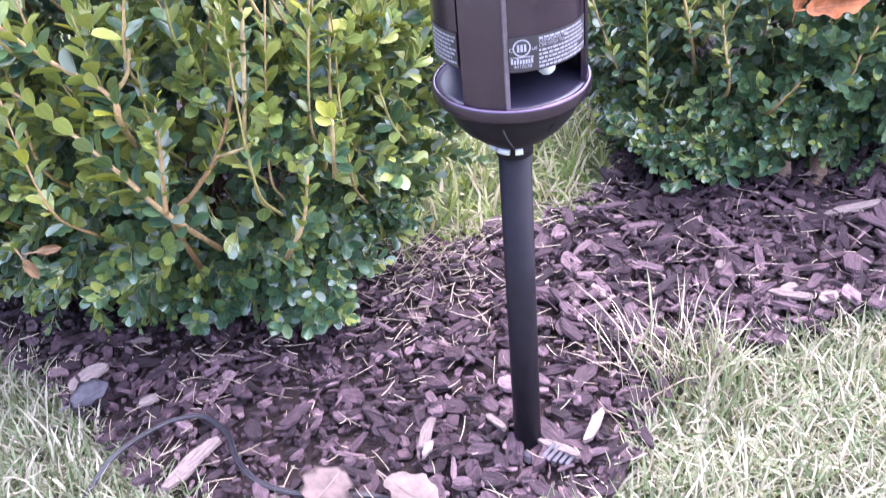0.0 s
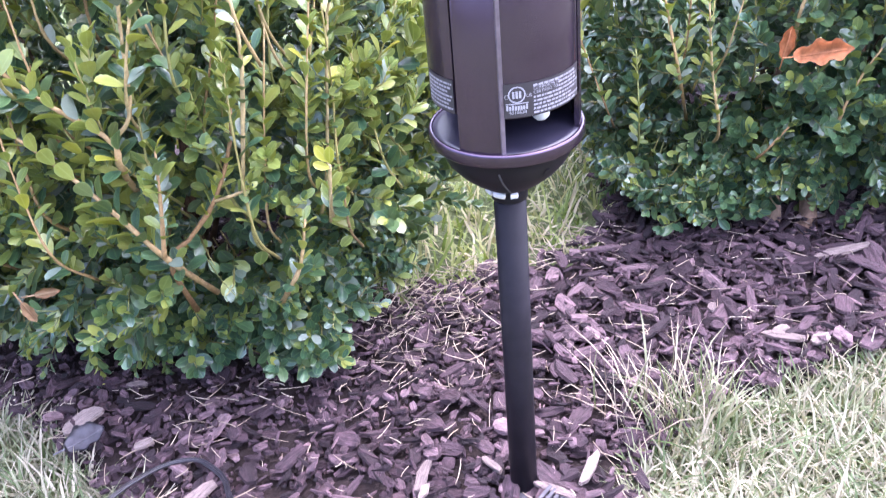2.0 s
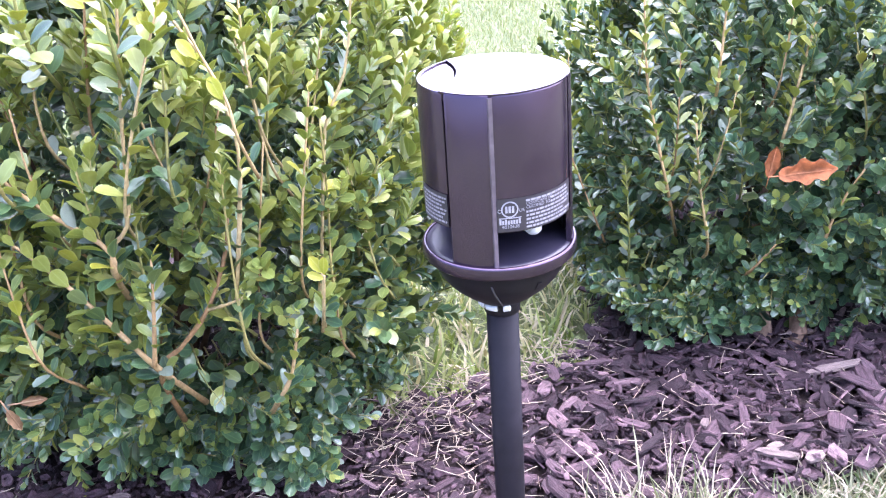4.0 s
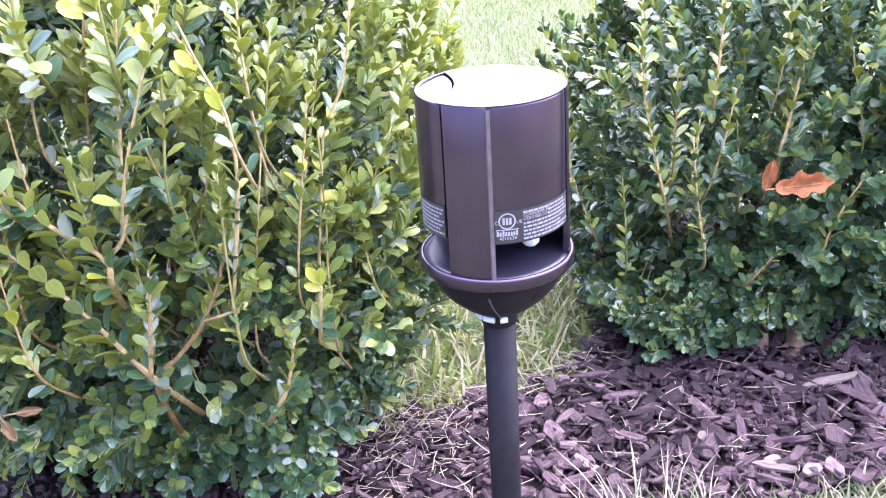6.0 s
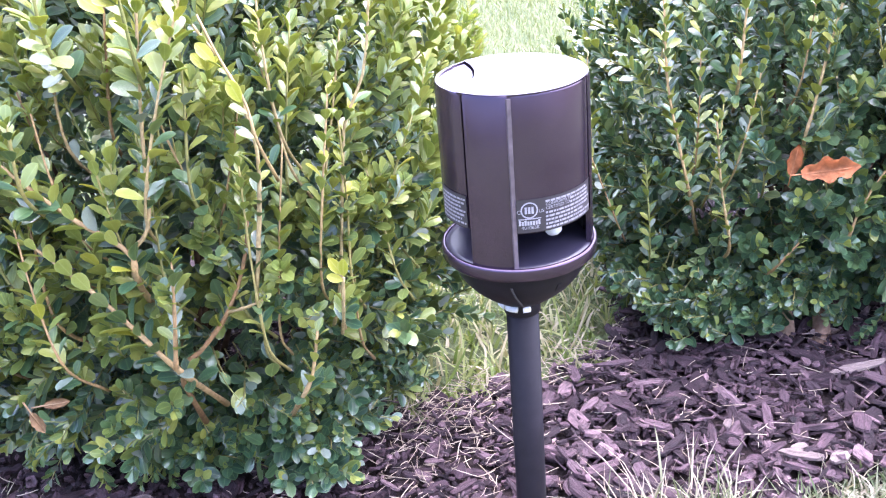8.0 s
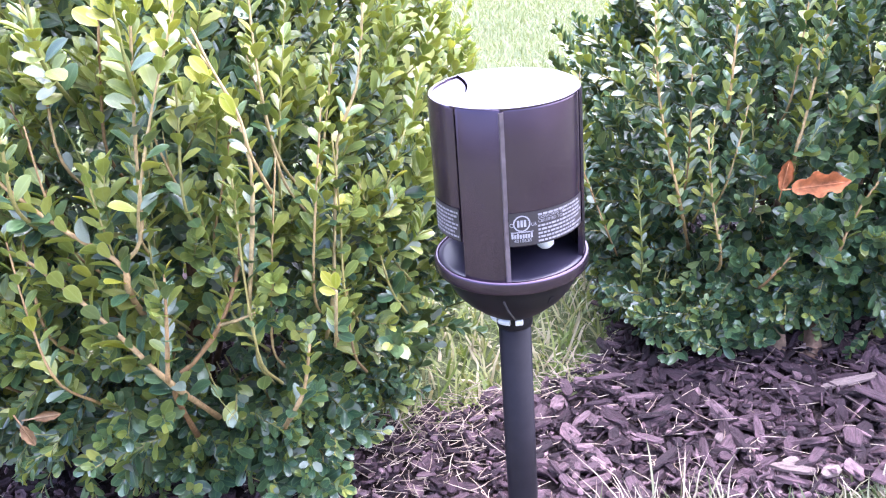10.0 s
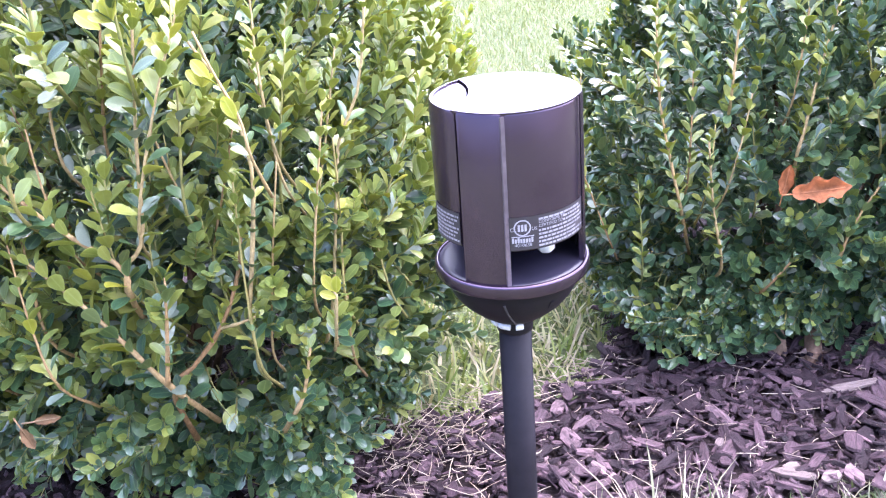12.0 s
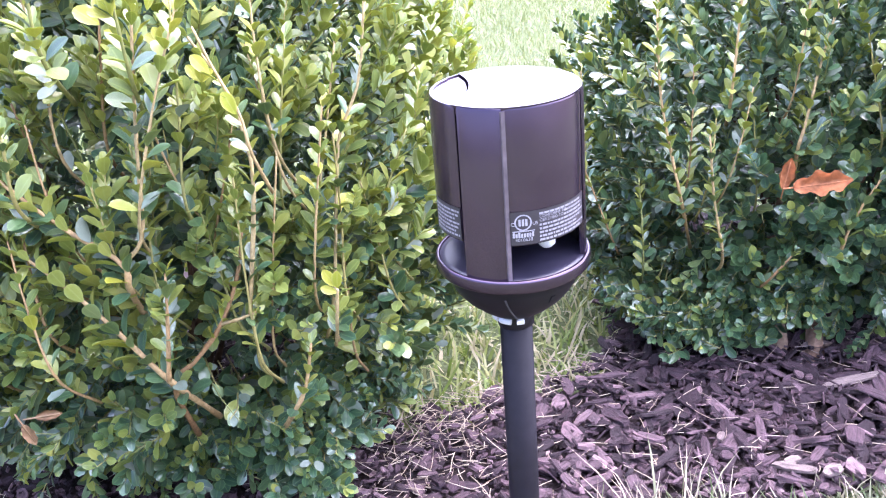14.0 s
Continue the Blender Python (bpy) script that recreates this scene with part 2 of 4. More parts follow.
def tube_arrays(points, radii, sides=6):
    """Vertices and faces of a tapered tube along points."""
    P = np.array(points, float)
    T = np.gradient(P, axis=0)
    T /= np.linalg.norm(T, axis=1)[:, None] + 1e-9
    ref = np.array((0.31, 0.2, 0.93)) if abs(T[0][2]) < 0.8 else np.array((0.9, 0.3, 0.1))
    U = np.cross(T, ref)
    U /= np.linalg.norm(U, axis=1)[:, None] + 1e-9
    V = np.cross(T, U)
    a = np.linspace(0, 2 * math.pi, sides, endpoint=False)
    r = np.array(radii, float)[:, None, None]
    verts = P[:, None] + r * (np.cos(a)[None, :, None] * U[:, None] + np.sin(a)[None, :, None] * V[:, None])
    m = len(P)
    faces = [(i * sides + j, i * sides + (j + 1) % sides, (i + 1) * sides + (j + 1) % sides, (i + 1) * sides + j)
             for i in range(m - 1) for j in range(sides)]
    faces += [tuple(range(sides))[::-1], tuple((m - 1) * sides + j for j in range(sides))]
    return verts.reshape(-1, 3), faces


def mesh_from(name, verts, faces):
    me = bpy.data.meshes.new(name)
    me.from_pydata([tuple(v) for v in verts], [], faces)
    me.update()
    return me


def tubes_mesh(name, tubes):
    vs, fs, k = [], [], 0
    for v, f in tubes:
        vs.append(v)
        fs += [tuple(i + k for i in q) for q in f]
        k += len(v)
    return mesh_from(name, np.concatenate(vs), fs)


def spline(points, n):
    """n points on a smooth curve through the few given."""
    P = np.array(points, float)
    if len(P) == 2:
        return P[0] + (P[1] - P[0]) * np.linspace(0, 1, n)[:, None]
    Q = np.vstack([2 * P[0] - P[1], P, 2 * P[-1] - P[-2]])
    out = []
    for s in np.linspace(0, len(P) - 1 - 1e-6, n):
        i, t = int(s), s - int(s)
        a, b, c, d = Q[i], Q[i + 1], Q[i + 2], Q[i + 3]
        out.append(0.5 * (2 * b + (c - a) * t + (2 * a - 5 * b + 4 * c - d) * t * t + (3 * b - a - 3 * c + d) * t ** 3))
    return np.array(out)


def stamp(name, tv, tf, pos, X, Y, Z, scale, mats=None, rim=None, grain=False):
    """One mesh of many copies of a template (tv, tf), each with its own axes and scale."""
    tv = np.array(tv, float)
    n, m = len(pos), len(tv)
    S = np.asarray(scale, float)
    if S.ndim == 1:
        S = np.repeat(S[:, None], 3, 1)
    V = (pos[:, None] + (tv[None, :, 0:1] * S[:, None, 0:1]) * X[:, None] + (tv[None, :, 1:2] * S[:, None, 1:2]) * Y[:, None]
         + (tv[None, :, 2:3] * S[:, None, 2:3]) * Z[:, None]).reshape(-1, 3)
    lens = np.array([len(f) for f in tf])
    flat = np.concatenate([np.array(f) for f in tf])
    loops = (flat[None] + (np.arange(n) * m)[:, None]).reshape(-1)
    tot = np.tile(lens, n)
    me = bpy.data.meshes.new(name)
    me.vertices.add(n * m)
    me.vertices.foreach_set("co", V.reshape(-1).astype(np.float32))
    me.loops.add(len(loops))
    me.loops.foreach_set("vertex_index", loops.astype(np.int32))
    me.polygons.add(len(tot))
    me.polygons.foreach_set("loop_start", (np.cumsum(tot) - tot).astype(np.int32))
    if mats is not None:
        me.polygons.foreach_set("material_index", (np.repeat(mats, len(tf)) if mats.ndim == 1 else mats.reshape(-1)).astype(np.int32))
    me.polygons.foreach_set("use_smooth", np.ones(len(tot), bool))
    me.update(calc_edges=True)
    me.validate()
    if rim is not None:
        me.attributes.new("rim", "FLOAT", "POINT").data.foreach_set("value", np.tile(np.array(rim, np.float32), n))
    if grain:
        own = tv[None] * S[:, None] + (np.arange(n)[:, None, None] % 97) * np.array((0.13, 0.07, 0.05))
        me.attributes.new("grain", "FLOAT_VECTOR", "POINT").data.foreach_set("vector", own.reshape(-1).astype(np.float32))
    return me


def unit(v):
    return v / (np.linalg.norm(v, axis=-1, keepdims=True) + 1e-9)


# ---- the ground: lawn to the horizon, and the mulched bed on it ----
BED_FRONT = [(-2.6, 1.05), (-1.1, 0.42), (-0.59, 0.12), (-0.486, 0.044), (-0.408, -0.022), (-0.342, -0.073), (-0.245, -0.108), (-0.172, -0.122), (-0.08, -0.124),
             (0.015, -0.108), (0.06, -0.078), (0.095, -0.035), (0.108, 0.022), (0.151, 0.09), (0.211, 0.127), (0.324, 0.187), (0.381, 0.213), (0.8, 0.40), (2.6, 1.2)]
BED_BACK = [(2.6, 2.2), (0.9, 1.3), (0.2, 1.15), (0.09, 0.8), (0.103, 0.55), (0.07, 0.474), (-0.003, 0.407), (-0.068, 0.386), (-0.169, 0.326), (-0.21, 0.40),
            (-0.2, 0.7), (-0.3, 0.86), (-1.0, 1.1), (-2.6, 2.0)]
BED = np.array(BED_FRONT + BED_BACK)


def inside(p, poly=BED):
    x, y = p[:, 0], p[:, 1]
    r = np.zeros(len(p), bool)
    for (x1, y1), (x2, y2) in zip(poly, np.roll(poly, -1, 0)):
        c = (y1 > y) != (y2 > y)
        r ^= c & (x < (x2 - x1) * (y - y1) / (y2 - y1 + 1e-12) + x1)
    return r


def edge_distance(p, poly=BED):
    d = np.full(len(p), 9.0)
    for a, b in zip(poly, np.roll(poly, -1, 0)):
        ab = b - a
        t = np.clip(((p - a) @ ab) / (ab @ ab), 0, 1)
        d = np.minimum(d, np.linalg.norm(p - a - t[:, None] * ab, axis=1))
    return d


def bumps(x, y):
    return 0.005 * noise.noise((x * 6, y * 6, 0.3)) + 0.003 * noise.noise((x * 21, y * 21, 4.0))


def build_ground():
    s = np.linspace(-1, 1, 81)
    g = np.sinh(s * 7.6) / np.sinh(7.6) * 600
    verts, faces = [], []
    for y in g:
        for x in g:
            verts.append((x, y + 0.3, -0.024 + (0.3 * bumps(x, y) if abs(x) < 4 and abs(y) < 4 else 0)))
    n = len(g)
    for j in range(n - 1):
        for i in range(n - 1):
            faces.append((j * n + i, j * n + i + 1, (j + 1) * n + i + 1, (j + 1) * n + i))
    ob = link("ground", mesh_from("ground", verts, faces), lawn_soil, smooth=True)
    return tagged(ob, "pale sunlit lawn soil reaching to the horizon", "ground", kind="structure")


def build_bed():
    xs = np.arange(-2.6, 2.6001, 0.025)
    ys = np.arange(-0.15, 2.2001, 0.025)
    X, Y = np.meshgrid(xs, ys)
    P = np.stack([X.ravel(), Y.ravel()], 1)
    ok = inside(P) | (edge_distance(P) < 0.013)
    d = edge_distance(P)
    idx, verts, faces = {}, [], []
    w = len(xs)
    for k in np.nonzero(ok)[0]:
        idx[k] = len(verts)
        rim = min(1.0, d[k] / 0.03) if inside(P[k:k + 1])[0] else 0.0
        verts.append((P[k, 0], P[k, 1], -0.030 + 0.022 * rim + bumps(P[k, 0], P[k, 1]) * rim))
    for k in list(idx):
        q = (k, k + 1, k + w + 1, k + w)
        if (k + 1) % w and all(v in idx for v in q):
            faces.append(tuple(idx[v] for v in q))
    ob = link("mulch_bed", mesh_from("mulch_bed", verts, faces), soil, smooth=True)
    return tagged(ob, "planting bed of dark brown bark mulch beside the lawn", "mulch", kind="structure")


ground = build_ground()
mulch_bed = build_bed()


# ---- the path light ----
def text_mesh(body, size):
    cu = bpy.data.curves.new("words", "FONT")
    cu.body, cu.size, cu.align_x, cu.align_y = body, size, "LEFT", "BOTTOM"
    tmp = new("words", cu)
    bpy.context.view_layer.update()
    me = bpy.data.meshes.new_from_object(tmp)
    bpy.data.objects.remove(tmp)
    return me


def wrap(bm, radius, a0, z0):
    """Lays a flat bmesh (x along, y up) on the outside of a cylinder, from a0 degrees."""
    for v in bm.verts:
        a = radians(a0) + v.co.x / radius
        r = radius + v.co.z
        v.co = Vector((r * math.sin(a), -r * math.cos(a), z0 + v.co.y))


def flat_rect(bm, x, y, w, h, z=0.0, cuts=6):
    rows = [[bm.verts.new((x + w * i / cuts, y + k * h, z)) for i in range(cuts + 1)] for k in (0, 1)]
    for i in range(cuts):
        bm.faces.new((rows[0][i], rows[0][i + 1], rows[1][i + 1], rows[1][i]))


def flat_ring(bm, x, y, r0, r1, z=0.0, n=28):
    p = [(bm.verts.new((x + r0 * math.cos(a), y + r0 * math.sin(a), z)), bm.verts.new((x + r1 * math.cos(a), y + r1 * math.sin(a), z)))
         for a in (2 * math.pi * i / n for i in range(n))]
    for i in range(n):
        q = (i + 1) % n
        bm.faces.new((p[i][0], p[q][0], p[q][1], p[i][1]))


TOP, TRAY, SHELL_END = 0.4765, 0.3525, 0.3785
POSTS = [(-34, -0.5), (75, 119.5), (195, 239.5)]
PANELS = [(-0.5, 72.8), (119.5, 192.8), (239.5, 323.8)]


def rolled(bm, a0, a1, depth=0.0007, reach=7.0):
    """Rolls the two upright edges of a part turn of sheet inwards."""
    for v in bm.verts:
        a = math.degrees(math.atan2(v.co.x, -v.co.y))
        e = min((a - a0) % 360, (a1 - a) % 360)
        k = 1 - depth / 0.054 * max(0.0, 1 - e / reach) ** 2
        v.co.x, v.co.y = v.co.x * k, v.co.y * k
    return bm


def creased(ob, degrees=32):
    ob.data.set_sharp_from_angle(angle=radians(degrees))
    return ob


def build_path_light():
    lamp = thing("path_light", (-0.001, -0.008, 0), "dark bronze metal path light on a black pole in mulch", "path light")
    part("pole", lathe([(0.0, -0.06), (0.0123, -0.06), (0.0122, 0.322), (0.0, 0.322)], steps=40), pole_paint, lamp, "satin black metal pole", True)
    part("collar", lathe([(0.0129, 0.288), (0.0142, 0.289), (0.0146, 0.306), (0.0129, 0.306)], steps=40), pole_paint, lamp, "short black collar", True)
    # funnel under the tray; the pole's black stands in for reflected dark mulch
    part("funnel", lathe([(0.0, 0.3005), (0.0178, 0.3005), (0.0205, 0.3020), (0.0295, 0.3085), (0.0385, 0.3165), (0.0452, 0.3250), (0.0498, 0.3340), (0.0525, 0.3400), (0.0530, 0.3445), (0.0, 0.3445)], steps=72),
         pole_paint, lamp, "tapered funnel under the tray, blackened for its dark reflections", True)
    bm = lathe([(0.046, 0.3425), (0.0565, 0.3420), (0.0582, 0.3440), (0.0582, 0.3508), (0.0574, 0.3525), (0.0555, 0.3525), (0.0550, 0.3512), (0.0, 0.3512), (0.0, 0.3425)], steps=96)
    part("tray", bm, bronze, lamp, "round bronze tray with a raised rim", True)
    # seam ribs on the funnel
    for a in (-8, 112, 232):
        bm = bmesh.new()
        way = [(0.0205, 0.3022, 14), (0.0295, 0.3085, 11), (0.0385, 0.3165, 8), (0.0452, 0.3250, 5), (0.0498, 0.3340, 3)]
        vs, fs = tube_arrays([(q * math.sin(radians(a + k)), -q * math.cos(radians(a + k)), z) for q, z, k in way], [0.0009] * 5, 6)
        w = [bm.verts.new(v) for v in vs]
        for f in fs:
            bm.faces.new([w[i] for i in f])
        part("seam", bm, stake_grey, lamp)
    for a in (38, 158, 278):
        bm = lathe([(0.0454, 0.3245), (0.0420, 0.3245), (0.0450, 0.3310), (0.0492, 0.3310)], a - 2, a + 2, 2)
        part("slot", bm, inner_black, lamp, "dark slot in the funnel")
    for a, wd in ((-60, 11), (-24, 15), (14, 9), (110, 16), (230, 16)):
        bm = lathe([(0.0145, 0.2955), (0.0180, 0.2955), (0.0192, 0.2970), (0.0192, 0.3000), (0.0145, 0.3000)], a - wd, a + wd, 10)
        part("clip", bm, nylon, lamp, "white nylon clip under the funnel", True)
    # shell: three proud posts down to the tray, three panels that stop above it
    for a0, a1 in POSTS:
        creased(part("post", rolled(lathe([(0.0515, TRAY - 0.001), (0.0553, TRAY - 0.001), (0.0543, TOP - 0.0022), (0.0533, TOP - 0.0006), (0.0515, TOP - 0.0006)], a0, a1, 32), a0, a1),
                     bronze, lamp, smooth=True))
        bm = bmesh.new()
        rim = [(0.0500, a1 - 0.9), (0.0553, a1 - 0.9), (0.0562, a1), (0.0542, a1 + 2.6), (0.0500, a1 + 2.6)]
        low = [bm.verts.new((q * math.sin(radians(a)), -q * math.cos(radians(a)), TRAY - 0.001)) for q, a in rim]
        high = [bm.verts.new((v.co.x * 0.984, v.co.y * 0.984, TOP - 0.0024)) for v in low]
        for i in range(5):
            bm.faces.new((low[i], low[(i + 1) % 5], high[(i + 1) % 5], high[i]))
        bm.faces.new(low[::-1])
        bm.faces.new(high)
        part("fin", bm, glint_edge, lamp, "bevelled edge with a glint in its colour")
    for a0, a1 in PANELS:
        creased(part("panel", rolled(lathe([(0.0515, SHELL_END), (0.0541, SHELL_END), (0.0534, TOP - 0.0022), (0.0526, TOP - 0.0006), (0.0505, TOP - 0.0006), (0.0505, SHELL_END)], a0, a1, 56), a0, a1),
                     bronze, lamp, smooth=True))
    part("inner_sleeve", lathe([(0.0470, 0.3840), (0.0495, 0.3840), (0.0495, TOP - 0.0065), (0.0470, TOP - 0.0065)], steps=48), inner_black, lamp, "black inner sleeve")
    part("inner_ceiling", lathe([(0.0, 0.3810), (0.0514, 0.3810), (0.0514, 0.3840), (0.0, 0.3840)], steps=48), inner_black, lamp, "black plate inside the shell")
    bm = lathe([(0.0, 0.3640), (0.004, 0.3645), (0.0062, 0.3670), (0.0072, 0.3810), (0.0, 0.3810)], steps=32)
    bmesh.ops.translate(bm, verts=bm.verts[:], vec=(0.026, -0.024, 0))
    part("diffuser", bm, lens_white, lamp, "frosted white lens", True)
    # added screen: stops the sky at the back openings from brightening the tray
    part("inner_liner", lathe([(0.0490, 0.3513), (0.0512, 0.3513), (0.0512, 0.3809), (0.0490, 0.3809)], 100, 238, 30), inner_black, lamp, "added black screen that keeps sky out of the openings", True)
    part("inner_floor", lathe([(0.0, 0.3513), (0.0548, 0.3513), (0.0548, 0.3517), (0.0505, 0.3521), (0.012, 0.3530), (0.0, 0.3530)], steps=64), tray_shade, lamp, "tray floor with the shade put into its colour", True)
    # top: a main plate and a lower crescent split off by a curved step
    cx, cy, cr = -0.1037, -0.0015, 0.0777
    for name, main in (("top_plate", True), ("top_crescent", False)):
        bm = bmesh.new()
        ring, arc = [], []
        for i in range(160):
            a = 2 * math.pi * i / 160
            p = Vector((0.0529 * math.cos(a), 0.0529 * math.sin(a)))
            d = (p - Vector((cx, cy))).length
            if (d > cr) == main:
                ring.append((a, p))
        gap = max(range(len(ring)), key=lambda i: (ring[(i + 1) % len(ring)][0] - ring[i][0]) % (2 * math.pi))
        ring = ring[gap + 1:] + ring[:gap + 1]
        b0 = math.atan2(ring[-1][1].y - cy, ring[-1][1].x - cx)
        b1 = math.atan2(ring[0][1].y - cy, ring[0][1].x - cx)
        off = 0.0008 if main else -0.0008
        arc = [Vector((cx + (cr + off) * math.cos(b0 + (b1 - b0) * k / 24), cy + (cr + off) * math.sin(b0 + (b1 - b0) * k / 24))) for k in range(1, 24)]
        outline = [p for _, p in ring] + arc
        z1 = TOP if main else TOP - 0.0016
        face = bm.faces.new([bm.verts.new((p.x, p.y, z1)) for p in outline])
        ext = bmesh.ops.extrude_face_region(bm, geom=[face])
        for v in [g for g in ext["geom"] if isinstance(g, bmesh.types.BMVert)]:
            v.co.z = TOP - 0.006
        part(name, bm, bronze, lamp, "smooth bronze top" if main else "lower crescent of the bronze top")
    # stickers with white print, at the foot of two panels
    for a0, a1, main in ((2.2, 72, True), (-72, -37, False)):
        R = 0.0541
        arc = radians(a1 - a0) * R
        bm = bmesh.new()
        flat_rect(bm, 0, 0, arc, 0.0245, 0.0003, 24)
        wrap(bm, R, a0, SHELL_END + 0.0006)
        st = part("sticker", bm, sticker_black, lamp, "black sticker with white print")
        z0 = SHELL_END + 0.0006
        bars = bmesh.new()
        rng = random.Random(5)
        if main:
            flat_ring(bars, 0.0088, 0.0166, 0.0050, 0.0060, 0.0006)
            for k in range(3):
                flat_rect(bars, 0.0056 + 0.0023 * k, 0.0141, 0.0016, 0.0050, 0.0006, 1)
            flat_rect(bars, 0.0012, 0.0099, 0.0155, 0.0007, 0.0006, 4)
            for k in range(8):
                flat_rect(bars, 0.0014 + 0.0019 * k, 0.0056, 0.0014, 0.0039 if k in (0, 2, 7) else 0.0030, 0.0006, 1)
            wrap(bars, R, a0, z0)
            part("emblem", bars, print_white, st, "white round test mark")
            for body, size, x, y in (("4010638", 0.0035, 0.0030, 0.0020), ("C", 0.0040, 0.0002, 0.0135), ("US", 0.0034, 0.0152, 0.0135),
                                     ("CONFORMS TO", 0.0031, 0.0203, 0.0178), ("CERTIFIED TO", 0.0031, 0.0203, 0.0150)):
                t = bmesh.new()
                t.from_mesh(text_mesh(body, size))
                for v in t.verts:
                    v.co.x, v.co.y, v.co.z = v.co.x + x, v.co.y + y, 0.0006
                wrap(t, R, a0, z0)
                part("wording", t, print_white, st, "white printed words")
            lines = [(0.0203, 0.0209, 0.036), (0.0405, 0.0181, 0.020), (0.0405, 0.0153, 0.018), (0.0203, 0.0125, 0.042), (0.0203, 0.0097, 0.040), (0.0203, 0.0069, 0.034), (0.0203, 0.0041, 0.042), (0.0203, 0.0013, 0.038)]
        else:
            lines = [(0.003, 0.0205 - 0.0030 * k, 0.028 - 0.002 * (k % 3)) for k in range(7)]
        for x, y, w in lines:
            b = bmesh.new()
            e = x + w
            while x < min(e, arc - 0.002):
                c = rng.uniform(0.0012, 0.0042)
                flat_rect(b, x, y, min(c, arc - 0.001 - x), 0.0015, 0.0006, 2)
                x += c + 0.0007
            wrap(b, R, a0, z0)
            part("print_line", b, print_white, st)
    # the head sits a little higher and narrower on its pole than its pattern
    for o in lamp.children:
        if not o.name.startswith("pole"):
            o.scale = (0.958, 0.958, 0.962)
            o.location.z = 0.0316
    # grey ribbed stake plate at the foot, half buried
    bm = bmesh.new()
    bmesh.ops.create_cone(bm, cap_ends=True, segments=24, radius1=0.018, radius2=0.015, depth=0.005)
    bmesh.ops.translate(bm, verts=bm.verts[:], vec=(0.006, -0.006, 0.002))
    part("stake_plate", bm, stake_grey, lamp, "grey plastic stake plate half buried in mulch")
    for k in range(5):
        bm = bmesh.new()
        bmesh.ops.create_cube(bm, size=1.0)
        bmesh.ops.scale(bm, verts=bm.verts[:], vec=(0.0036, 0.020 - 0.002 * k, 0.004))
        bmesh.ops.bevel(bm, geom=bm.edges[:], offset=0.0006, segments=1, affect="EDGES")
        o = part("stake_rib", bm, stake_grey, lamp, "grey plastic rib")
        o.matrix_basis = pose(0.019 + 0.0048 * k, -0.022 - 0.0026 * k, 0.0145, 12, 8, -38)
    lamp.rotation_euler = (radians(4.6), radians(0.2), 0)      # leans a little towards the lawn
    return lamp


build_path_light()


# ---- boxwood bushes ----
def leaf_shape(rows):
    """Vertices, nearness to the margin (1) or midrib (0), and faces of an oval leaf one unit long."""
    v = [(0, 0, 0)] + [(u, t * w, 0.30 * abs(t) * w - 0.12 * u * u + 0.05 * u) for u, w in rows for t in (-1, 0, 1)] + [(1.0, 0, -0.07)]
    f = [(0, 2, 1), (0, 3, 2)]
    for k in range(len(rows) - 1):
        a = 1 + 3 * k
        f += [(a, a + 1, a + 4, a + 3), (a + 1, a + 2, a + 5, a + 4)]
    a = 3 * len(rows) - 2
    return v, [0.5] + [1.0, 0.0, 1.0] * len(rows) + [1.0], f + [(a, a + 1, a + 3), (a + 1, a + 2, a + 3)]


def two_skins(v, rim, f):
    """The underside is a skin of its own, a little below the upper one."""
    n = len(v)
    return v + [(x, y * 0.985, z - 0.014) for x, y, z in v], rim * 2, f + [tuple(i + n for i in q)[::-1] for q in f]


LEAF_V, LEAF_RIM, LEAF_F = leaf_shape(((0.20, 0.165), (0.56, 0.285), (0.88, 0.195)))
SMALL_LEAF = two_skins(LEAF_V, LEAF_RIM, LEAF_F)
LARGE_LEAF = two_skins(*leaf_shape(((0.10, 0.09), (0.30, 0.22), (0.54, 0.285), (0.76, 0.265), (0.93, 0.15))))
LEAF_MATS = [leaf_mature, leaf_young, leaf_yellow, leaf_pale, leaf_under, leaf_under_young]
UNDER = [4, 5, 2, 3]                                 # which material the underside of each kind has
OPEN_SIDE = unit(np.array((0.40, -0.85, 0.33)))      # the side on which the bushes stand free


